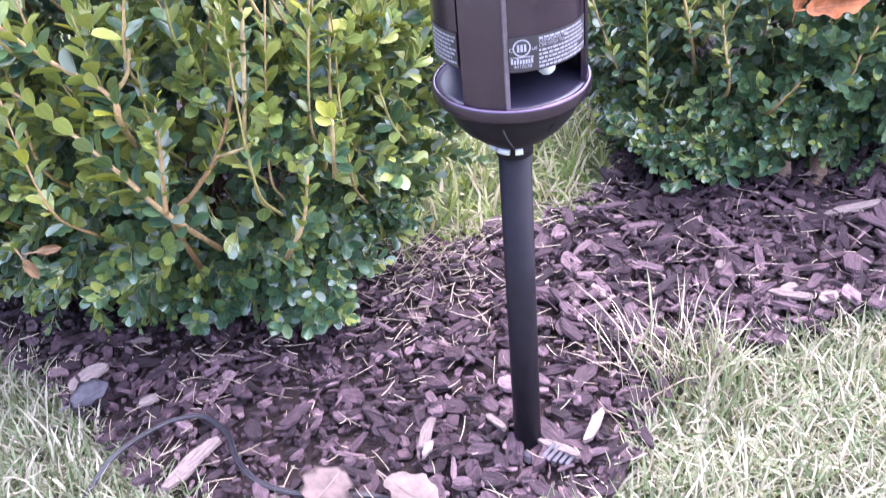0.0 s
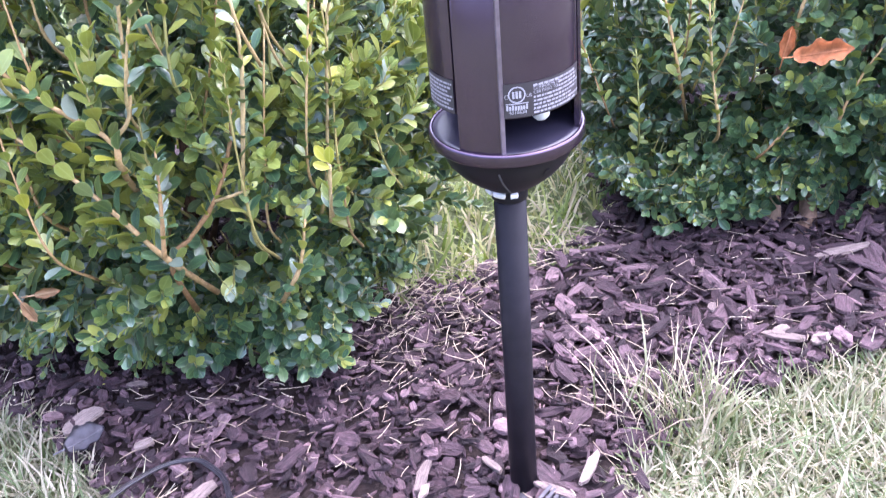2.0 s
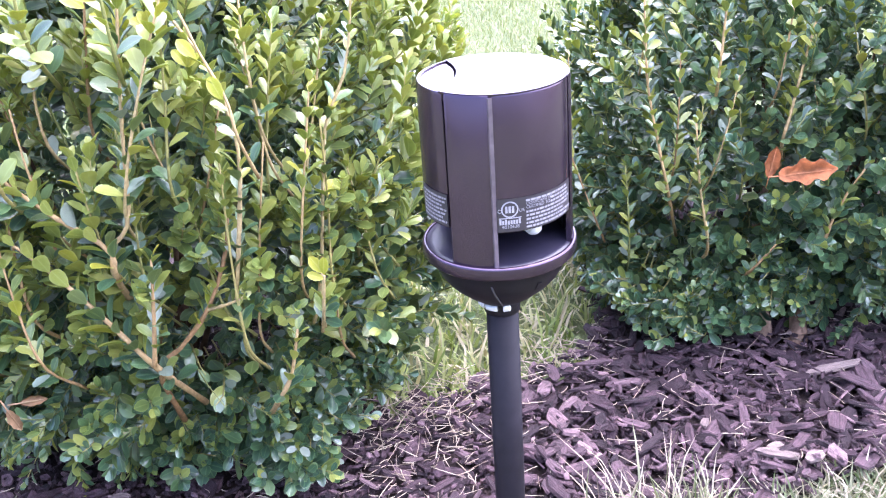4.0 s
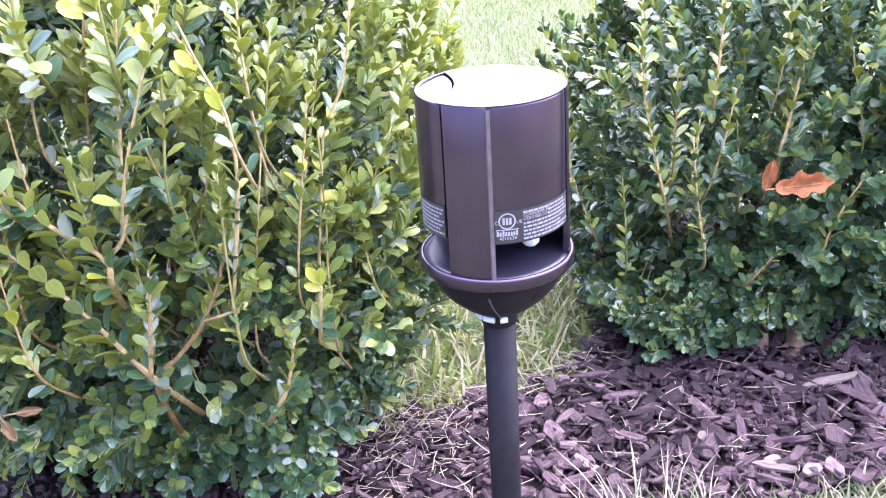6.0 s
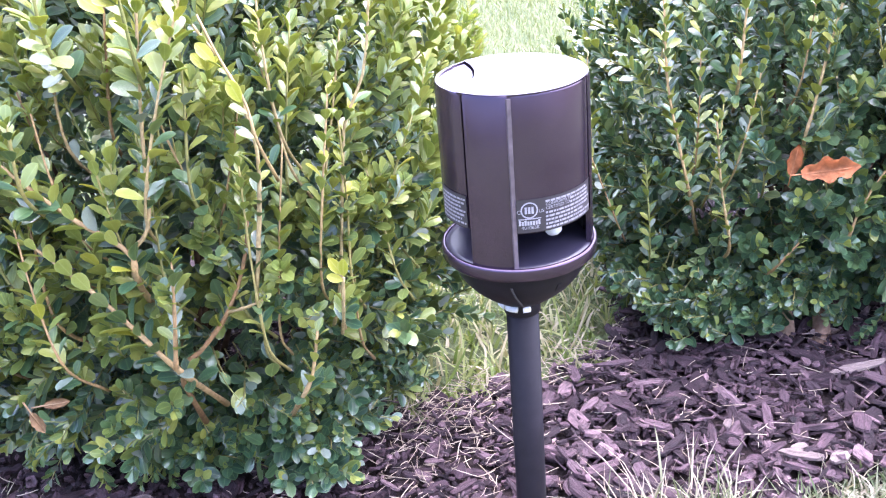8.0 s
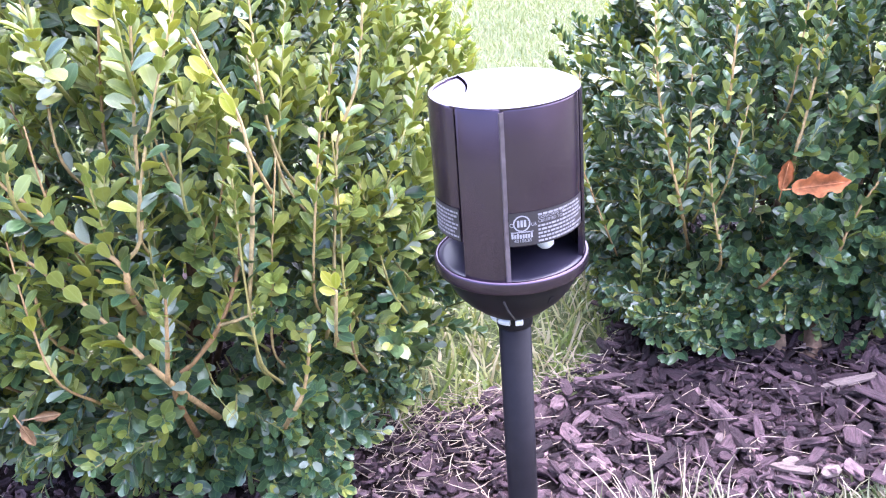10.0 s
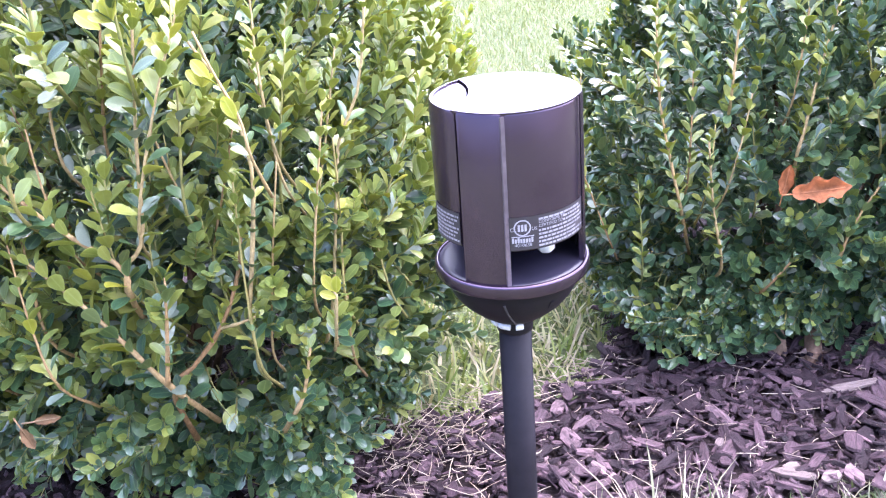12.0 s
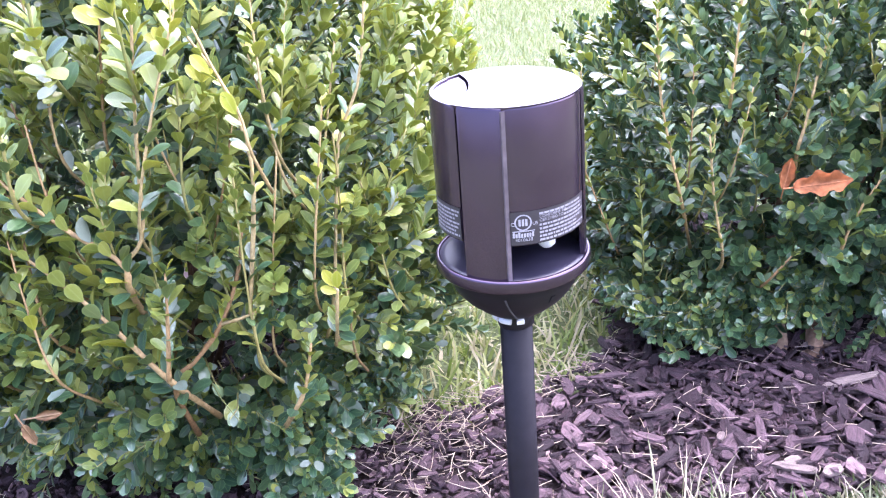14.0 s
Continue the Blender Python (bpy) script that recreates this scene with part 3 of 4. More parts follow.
class Plant:
    """Gathers leaves and twigs, shoot by shoot."""

    def __init__(self, seed):
        self.r = np.random.RandomState(seed)
        self.leaves = []      # place, axis, normal, length, material
        self.twigs = []
        self.hollows = []     # dark gaps in the growth: middle and half sizes
        self.bare = []        # stretches of limb that no other leaf covers

    def leaf(self, p, axis, normal, size, mat):
        self.leaves.append((p, axis, normal, size, mat))

    def shoot(self, pts, size=0.018, gap=0.0095, bare=0.25, young=0.25, yellow=0.0, radius=0.0013, keep=True, spread=45, pale=0.05):
        r = self.r
        P = spline(pts, 8)
        seg = np.linalg.norm(np.diff(P, axis=0), axis=1)
        length = seg.sum()
        if keep:
            self.twigs.append(tube_arrays(P[[0, 2, 4, 7]], np.linspace(radius, radius * 0.45, 4), 4))
        cum = np.concatenate([[0], np.cumsum(seg)])
        d = length * bare
        phase = r.uniform(0, math.pi)
        while d < length:
            f = d / length
            p = np.array([np.interp(d, cum, P[:, k]) for k in range(3)])
            q = np.array([np.interp(min(d + 0.004, length), cum, P[:, k]) for k in range(3)])
            ax = unit(q - p) if d + 0.001 < length else unit(P[-1] - P[-2])
            ref = np.array((0.0, 0.0, 1.0)) if abs(ax[2]) < 0.85 else np.array((1.0, 0.0, 0.0))
            u = unit(np.cross(ax, ref))
            v = np.cross(ax, u)
            for side in (0, math.pi):
                if r.rand() < 0.06:
                    continue
                a = phase + side + r.normal(0, 0.4)
                rad = math.cos(a) * u + math.sin(a) * v
                th = radians(spread * (1.12 - 0.45 * f) + r.normal(0, 9))
                axis = unit(math.cos(th) * ax + math.sin(th) * rad + np.array((0, 0, 0.12)))
                nor = math.sin(th) * ax - math.cos(th) * rad + np.array((0, 0, 0.35)) + r.normal(0, 0.16, 3)
                s = size * r.uniform(0.78, 1.15) * (1.0 - 0.35 * max(0, f - 0.7) / 0.3)
                x = r.rand()
                m = 0
                if f > 0.55 and x < yellow:
                    m = 2
                elif x < young * (0.35 + 1.3 * f):
                    m = 1
                elif x > 1 - pale:
                    m = 3
                self.leaf(p + rad * radius, axis, nor, s, m)
            phase += math.pi / 2 + r.normal(0, 0.15)
            d += gap * r.uniform(0.8, 1.25) * (1.0 - 0.35 * f)
        ax = unit(P[-1] - P[-2])
        for k in range(3):
            rad = unit(np.cross(ax, r.normal(0, 1, 3)))
            axis = unit(ax + 0.45 * rad)
            self.leaf(P[-1], axis, 0.4 * ax - rad, size * r.uniform(0.45, 0.75), 2 if r.rand() < yellow else (1 if r.rand() < young * 1.6 else 0))

    def finish(self, bush, single=None, limit=280):
        """Makes the meshes; the leaves for which single(places) holds become parts of their own, up to limit."""
        pos = np.array([l[0] for l in self.leaves])
        X = unit(np.array([l[1] for l in self.leaves]))
        N = np.array([l[2] for l in self.leaves])
        Z = unit(N - (N * X).sum(1)[:, None] * X)
        Y = np.cross(Z, X)
        S = np.array([l[3] for l in self.leaves])
        S = np.stack([S, S * self.r.uniform(0.85, 1.12, len(S)), S], 1)
        M = np.array([l[4] for l in self.leaves])
        if self.bare:
            # growth over the bare limbs is thinned on their open side
            mid = pos + X * S[:, :1] * 0.55
            shown = np.ones(len(pos), bool)
            for q in np.concatenate(self.bare):
                d = mid - q
                out = d @ OPEN_SIDE
                off = np.linalg.norm(d - out[:, None] * OPEN_SIDE, axis=1)
                shown &= ~((off < 0.008) & (out > 0.001) & (out < 0.25) & (np.arange(len(pos)) >= self.own))
            for c, half in self.hollows:
                shown &= (np.linalg.norm((mid - np.array(c)) / np.array(half), axis=1) > 1) | (np.arange(len(pos)) < self.own)
            pos, X, Y, Z, S, M = pos[shown], X[shown], Y[shown], Z[shown], S[shown], M[shown]
        pick = np.zeros(len(pos), bool)
        if single is not None:
            cand = np.nonzero(single(pos))[0]
            pick[cand[:limit]] = True
        # leaves on the far side keep to one skin
        far = pos[:, 1] > bush.location.y + 0.03
        me = stamp("foliage", LEAF_V, LEAF_F, pos[far], X[far], Y[far], Z[far], S[far], M[far], LEAF_RIM)
        fo = link("foliage", me, LEAF_MATS, bush, "dense small oval green leaves")
        fo["kind"] = "stuff"
        made = [fo]
        large = S[:, 0] > 0.0205
        for k, (v, rim, f) in ((~pick & ~far & ~large, SMALL_LEAF), (~pick & ~far & large, LARGE_LEAF)):
            half = len(f) // 2
            both = np.concatenate([np.repeat(M[k][:, None], half, 1), np.repeat(np.array(UNDER)[M[k]][:, None], half, 1)], 1)
            ob = link("foliage", stamp("foliage", v, f, pos[k], X[k], Y[k], Z[k], S[k], both, rim), LEAF_MATS, bush, "dense small oval green leaves")
            ob["kind"] = "stuff"
            made.append(ob)
        tw = link("twig_growth", tubes_mesh("twig_growth", self.twigs), bark_green, bush, "thin yellow-brown twigs", True)
        tw["kind"] = "stuff"
        base = []
        for m, under in enumerate(UNDER):
            v, rim, f = LARGE_LEAF
            me = mesh_from("leaf", v, f)
            me.attributes.new("rim", "FLOAT", "POINT").data.foreach_set("value", rim)
            me.materials.append(LEAF_MATS[m])
            me.materials.append(LEAF_MATS[under])
            me.polygons.foreach_set("material_index", [0] * (len(f) // 2) + [1] * (len(f) // 2))
            me.polygons.foreach_set("use_smooth", [True] * len(me.polygons))
            base.append(me)
        for i in np.nonzero(pick)[0]:
            o = new("leaf", base[M[i]])
            o.parent = bush
            w = Matrix(((X[i][0] * S[i][0], Y[i][0] * S[i][1], Z[i][0] * S[i][2], pos[i][0]),
                        (X[i][1] * S[i][0], Y[i][1] * S[i][1], Z[i][1] * S[i][2], pos[i][1]),
                        (X[i][2] * S[i][0], Y[i][2] * S[i][1], Z[i][2] * S[i][2], pos[i][2]), (0, 0, 0, 1)))
            o.matrix_basis = Matrix.Translation(-bush.location) @ w
        for o in made + [tw]:
            o.matrix_basis = Matrix.Translation(-bush.location)


def branch(bush, pts, r0, r1, mat=bark_twig, name="branch"):
    P = spline(pts, 14)
    k = np.linspace(0, 1, 14)
    rr = (r0 + (r1 - r0) * k) * (1 + 0.12 * np.sin(k * 23 + r0 * 9000))
    ob = link(name, tubes_mesh(name, [tube_arrays(P, rr, 8)]), mat, bush, smooth=True)
    ob.matrix_basis = Matrix.Translation(-bush.location)
    return ob


def limb(bush, plant, pts, r0, r1, bare, size, young, yellow):
    """A limb that stands clear, with leaves past its bare lower part."""
    branch(bush, pts, r0, r1)
    plant.bare.append(spline(pts, 24)[4:])
    plant.shoot(pts, size, 0.0118, bare, young, yellow, r1, keep=False, spread=58)


def crown(plant, c, half, low, shoots, inner, size, young, skirt, square, lean=0.0):
    """Shoots over the surface of a clipped, rounded bush centred at c."""
    r = plant.r
    a, b, h = half
    made = 0
    while made < shoots + inner:
        d = unit(r.normal(0, 1, 3))
        if d[1] > 0.35 and r.rand() < 0.3:
            continue
        e = 2.7 if d[2] > 0 else 4.0
        flat = (abs(d[0]) ** square + abs(d[1]) ** square) ** (1 / square)
        k = (flat ** e + abs(d[2]) ** e) ** (-1 / e)
        s = np.array(c) + d * k * np.array((a, b, h))
        if s[2] < low:
            continue
        tuck = min(1.0, skirt + (1 - skirt) * (s[2] - low) / 0.16)
        s[:2] = np.array(c[:2]) + (s[:2] - np.array(c[:2])) * tuck
        deep = made >= shoots
        lump = 1 + 0.13 * noise.noise((s[0] * 7, s[1] * 7, s[2] * 7 + c[0] * 5)) + 0.30 * min(0.06, noise.noise((s[0] * 19, s[1] * 19, s[2] * 15 + 3.0))) + r.normal(0, 0.025)
        if deep:
            lump *= r.uniform(0.45, 0.86)
        tip = np.array(c) + (s - np.array(c)) * lump
        if tip[2] < 0.012:
            continue
        tip[0] += lean * max(0.0, tip[2] - 0.30)
        out = unit((tip - np.array(c)) * np.array((1, 1, 0.5)))
        up = np.clip((tip[2] - 0.10) / 0.28, -0.15, 1.5)
        way = unit(out * r.uniform(0.5, 1.0) + np.array((0, 0, up * 1.3)) + r.normal(0, 0.28, 3))
        L = r.uniform(0.05, 0.10) * (1.0 if not deep else 0.9)
        start = tip - way * L * 0.75 - out * L * 0.5
        mid = tip - way * L * 0.45 - out * L * 0.08
        hi = np.clip((tip[2] - 0.15) / 0.35, 0, 1)
        plant.shoot([start, mid, tip], size * r.uniform(0.75, 1.15), 0.0098, 0.05, 0 if deep else young * (0.25 + hi), 0.0, 0.0011, keep=not deep or r.rand() < 0.5)
        made += 1


def skirting(plant, c, half, shrink, count, size):
    """Low drooping sprays round the foot of a bush, most of them on the lawn side."""
    r = plant.r
    for k in range(count):
        a = r.uniform(math.pi * 0.95, math.pi * 2.05) if r.rand() < 0.8 else r.uniform(0, math.pi)
        e = np.array((math.copysign(abs(math.cos(a)) ** 0.75, math.cos(a)) * half[0] * shrink[0], math.copysign(abs(math.sin(a)) ** 0.75, math.sin(a)) * half[1] * shrink[1]))
        f = r.uniform(0.80, 1.04)
        z = r.uniform(0.038, 0.12)
        tip = np.array((c[0] + e[0] * f, c[1] + e[1] * f, z))
        root = np.array((c[0] + e[0] * (f - 0.26), c[1] + e[1] * (f - 0.26), z + r.uniform(0.02, 0.07)))
        mid = (tip + root) / 2 + np.array((r.normal(0, 0.012), r.normal(0, 0.012), -0.012))
        plant.shoot([root, mid, tip + np.array((0, 0, r.uniform(0.005, 0.03)))], size * r.uniform(0.8, 1.1), 0.0105, 0.15, 0.12, 0.0, 0.0013, spread=62)


def foot_sprays(plant, line, heart, count, size, low, high):
    """Sprays that hang out over the mulch along the foot of a bush."""
    r = plant.r
    P = spline(line, 60)
    for k in range(count):
        e = P[r.randint(60)] + r.normal(0, 0.012, 2)
        z = r.uniform(low, high)
        inward = unit(np.array(heart) - e)
        e = e + inward * (0.01 + 0.5 * max(0.0, 0.06 - z) + r.uniform(0, 0.05))
        q = r.uniform(0.06, 0.10)
        tip = np.array((e[0], e[1], z))
        root = np.array((*(e + inward * q), z + r.uniform(0.0, 0.05)))
        mid = (tip + root) / 2 + np.array((r.normal(0, 0.01), r.normal(0, 0.01), r.uniform(-0.018, 0.0)))
        plant.shoot([root, mid, tip + np.array((0, 0, r.uniform(0.004, 0.02)))], size * r.uniform(0.8, 1.15), 0.0105, 0.12, 0.10, 0.0, 0.0013, spread=60)


def risers(bush, plant, count, x0, x1, z0, z1, surface, size, young, yellow):
    """Long upright shoots with tan stems that stand out of the front of a bush."""
    r = plant.r
    for k in range(count):
        x = x0 + (x1 - x0) * (k + r.uniform(0.1, 0.9)) / count
        z = r.uniform(z0, z1)
        y = surface(x, z) + r.uniform(0.005, 0.06)
        h = r.uniform(0.09, 0.19)
        dx = r.normal(0, 0.18) * h
        pts = [(x - dx * 0.3, y + 0.05, z - 0.05), (x, y, z), (x + dx * 0.5, y - r.uniform(0, 0.012), z + h * 0.5), (x + dx, y - r.uniform(-0.01, 0.02), z + h)]
        branch(bush, pts, r.uniform(0.0012, 0.0018), 0.0008, bark_twig if r.rand() < 0.6 else bark_green)
        plant.shoot(pts, size * r.uniform(0.85, 1.15), 0.0145, 0.22, young, yellow, 0.0012, keep=False, spread=56, pale=0.07)


LEFT_C, LEFT_H = (-0.445, 0.38, 0.36), (0.375, 0.37, 0.36)
RIGHT_C, RIGHT_H = (0.46, 0.815, 0.34), (0.435, 0.40, 0.36)


def build_left_bush():
    bush = thing("boxwood_bush", (LEFT_C[0], LEFT_C[1], 0), "dense green boxwood bush with yellow-green young shoots in mulch", "bush", "boxwood bushes")
    p = Plant(11)
    # hand-sized limbs that stand clear in front, with their leaves
    limb(bush, p, [(-0.30, 0.10, 0.15), (-0.300, 0.012, 0.236), (-0.323, 0.0, 0.278), (-0.358, -0.002, 0.322), (-0.398, -0.004, 0.362)], 0.0031, 0.0013, 0.30, 0.024, 0.45, 0.06)
    limb(bush, p, [(-0.325, 0.10, 0.13), (-0.312, 0.04, 0.216), (-0.287, 0.04, 0.242), (-0.258, 0.04, 0.277), (-0.236, 0.04, 0.325), (-0.228, 0.04, 0.36)], 0.0030, 0.0013, 0.62, 0.018, 0.45, 0.06)
    limb(bush, p, [(-0.34, 0.12, 0.20), (-0.318, 0.01, 0.318), (-0.316, 0.0, 0.350), (-0.362, -0.005, 0.388), (-0.410, -0.01, 0.438)], 0.0034, 0.0014, 0.36, 0.022, 0.45, 0.06)
    limb(bush, p, [(-0.316, 0.0, 0.350), (-0.295, 0.0, 0.373), (-0.287, 0.0, 0.434), (-0.279, -0.002, 0.486), (-0.268, -0.006, 0.545)], 0.0021, 0.0010, 0.12, 0.020, 0.45, 0.06)
    limb(bush, p, [(-0.294, -0.004, 0.246), (-0.284, -0.01, 0.293), (-0.277, -0.01, 0.345)], 0.0022, 0.0010, 0.20, 0.020, 0.45, 0.06)
    limb(bush, p, [(-0.258, 0.04, 0.277), (-0.240, 0.036, 0.283), (-0.222, 0.03, 0.292)], 0.0020, 0.0009, 0.70, 0.014, 0.45, 0.06)
    limb(bush, p, [(-0.24, 0.11, 0.13), (-0.210, 0.055, 0.180), (-0.195, 0.05, 0.207), (-0.184, 0.05, 0.252)], 0.0030, 0.0012, 0.55, 0.018, 0.45, 0.06)
    limb(bush, p, [(-0.20, 0.15, 0.20), (-0.172, 0.10, 0.273), (-0.155, 0.10, 0.401), (-0.147, 0.10, 0.432), (-0.128, 0.10, 0.473), (-0.116, 0.10, 0.55)], 0.0019, 0.0010, 0.25, 0.017, 0.45, 0.06)
    limb(bush, p, [(-0.228, 0.032, 0.290), (-0.208, 0.03, 0.405), (-0.211, 0.028, 0.455), (-0.219, 0.02, 0.491), (-0.236, 0.012, 0.525)], 0.0019, 0.0010, 0.15, 0.018, 0.45, 0.06)
    limb(bush, p, [(-0.175, 0.11, 0.225), (-0.163, 0.065, 0.262), (-0.158, 0.057, 0.302)], 0.0018, 0.0010, 0.35, 0.017, 0.45, 0.06)
    p.own = len(p.leaves)
    p.hollows = [((-0.244, 0.03, 0.221), (0.06, 0.085, 0.042)),
                 ((-0.367, 0.02, 0.445), (0.026, 0.07, 0.024)),
                 ((-0.275, 0.03, 0.439), (0.016, 0.06, 0.022)),
                 ((-0.198, 0.06, 0.401), (0.018, 0.07, 0.03)),
                 ((-0.276, 0.03, 0.292), (0.016, 0.06, 0.02))]
    # bright yellow tips
    for tip, fan, size in (((-0.265, -0.045, 0.548), (70, 120, 160, 30, 95, 0), 0.019),
                           ((-0.236, -0.045, 0.558), (50, 110, 80, 150), 0.019), ((-0.250, 0.005, 0.520), (60, 120, 95, 150), 0.018), ((-0.228, 0.005, 0.492), (80, 125, 40), 0.018)):
        for k, deg in enumerate(fan):
            a = radians(deg)
            p.leaf(np.array(tip), np.array((math.cos(a), -0.25 + 0.2 * (k % 2), math.sin(a))), np.array((-0.3 * math.cos(a), -0.8, 0.55)), size * (1 - 0.08 * (k % 3)), 2)
    # the yellow sprig: upright leaves that face the lawn, small ones under them
    for deg, z, size, face in ((122, 0.314, 0.019, -0.9), (84, 0.313, 0.016, -1.0), (38, 0.312, 0.018, -0.9), (158, 0.309, 0.015, -0.8), (10, 0.304, 0.009, -0.4), (200, 0.303, 0.009, -0.4)):
        a = radians(deg)
        p.leaf(np.array((-0.149, 0.028, z)), np.array((math.cos(a), -0.15, math.sin(a))), np.array((-0.2 * math.cos(a), face, 0.35)), size, 2)
    limb(bush, p, [(-0.170, 0.08, 0.235), (-0.155, 0.036, 0.275), (-0.149, 0.028, 0.312)], 0.0016, 0.0011, 0.45, 0.012, 0.7, 0.0)
    # a shoot of yellow leaves high in front
    limb(bush, p, [(-0.190, 0.02, 0.40), (-0.193, -0.008, 0.440), (-0.197, -0.01, 0.470), (-0.212, -0.01, 0.505), (-0.222, -0.012, 0.535)], 0.0014, 0.0009, 0.12, 0.018, 0.8, 0.25)
    p.bare.pop()
    for x, z, deg, size in ((-0.193, 0.447, 62, 0.026), (-0.199, 0.470, 110, 0.024), (-0.210, 0.488, 78, 0.027), (-0.214, 0.500, 125, 0.024), (-0.220, 0.520, 95, 0.024),
                            (-0.253, 0.548, 60, 0.022), (-0.277, 0.545, 110, 0.026), (-0.290, 0.540, 140, 0.026), (-0.283, 0.530, 30, 0.024)):
        a = radians(deg)
        p.leaf(np.array((x, -0.012, z)), np.array((math.cos(a), -0.2, math.sin(a))), np.array((-0.3 * math.cos(a), -0.8, 0.45)), size * 0.8, 2)
    # large leaves on the longest front shoots
    for pts in ([(-0.44, 0.05, 0.42), (-0.41, -0.03, 0.47), (-0.395, -0.07, 0.545)], [(-0.40, 0.05, 0.36), (-0.375, -0.03, 0.41), (-0.362, -0.05, 0.47)],
                [(-0.47, 0.06, 0.34), (-0.43, -0.02, 0.37), (-0.42, -0.04, 0.43)], [(-0.30, 0.06, 0.45), (-0.27, -0.02, 0.50), (-0.262, -0.045, 0.555)],
                [(-0.36, 0.06, 0.47), (-0.335, -0.02, 0.52), (-0.325, -0.04, 0.575)]):
        branch(bush, pts, 0.0022, 0.0010, bark_green)
        p.shoot(pts, 0.023, 0.012, 0.2, 0.5, 0.05, 0.0012, keep=False, spread=60)
    risers(bush, p, 40, -0.74, -0.11, 0.18, 0.46, lambda x, z: 0.375 - 0.37 * max(0.0, 1 - abs((x + 0.445) / 0.375) ** 2.3) ** (1 / 2.3) + max(0, 0.25 - z) * 0.3, 0.0195, 0.85, 0.06)
    risers(bush, p, 14, -0.44, -0.12, 0.24, 0.46, lambda x, z: 0.335 - 0.37 * max(0.0, 1 - abs((x + 0.445) / 0.375) ** 2.3) ** (1 / 2.3), 0.0205, 0.75, 0.08)
    skirting(p, (-0.415, 0.385), LEFT_H, (0.74, 0.66), 120, 0.0195)
    foot_sprays(p, [(-0.70, 0.22), (-0.62, 0.185), (-0.546, 0.178), (-0.46, 0.143), (-0.355, 0.121), (-0.272, 0.114), (-0.205, 0.105), (-0.188, 0.184), (-0.157, 0.23), (-0.142, 0.319), (-0.137, 0.44)],
                (-0.42, 0.40), 170, 0.0222, 0.022, 0.105)
    crown(p, LEFT_C, LEFT_H, 0.035, 1600, 850, 0.0203, 0.75, 0.74, 2.3)
    # inner limbs from the foot, the bush's inner shade in their bark colour
    r = np.random.RandomState(3)
    for k in range(26):
        a = r.uniform(0, 2 * math.pi)
        q = r.uniform(0.10, 0.22)
        branch(bush, [(-0.46 + 0.03 * math.cos(a), 0.36 + 0.03 * math.sin(a), 0.02), (-0.47 + q * 0.5 * math.cos(a), 0.37 + q * 0.5 * math.sin(a), 0.14),
                      (-0.48 + q * math.cos(a), 0.37 + q * math.sin(a), r.uniform(0.2, 0.5))], 0.005, 0.0018, bark_inner_shade)
    branch(bush, [(-0.46, 0.36, -0.03), (-0.46, 0.36, 0.03), (-0.47, 0.37, 0.10)], 0.022, 0.013, bark_inner_shade, "trunk")
    p.finish(bush, lambda q: (q[:, 0] > -0.36) & (q[:, 0] < -0.14) & (q[:, 1] < 0.06) & (q[:, 2] > 0.2))
    return bush


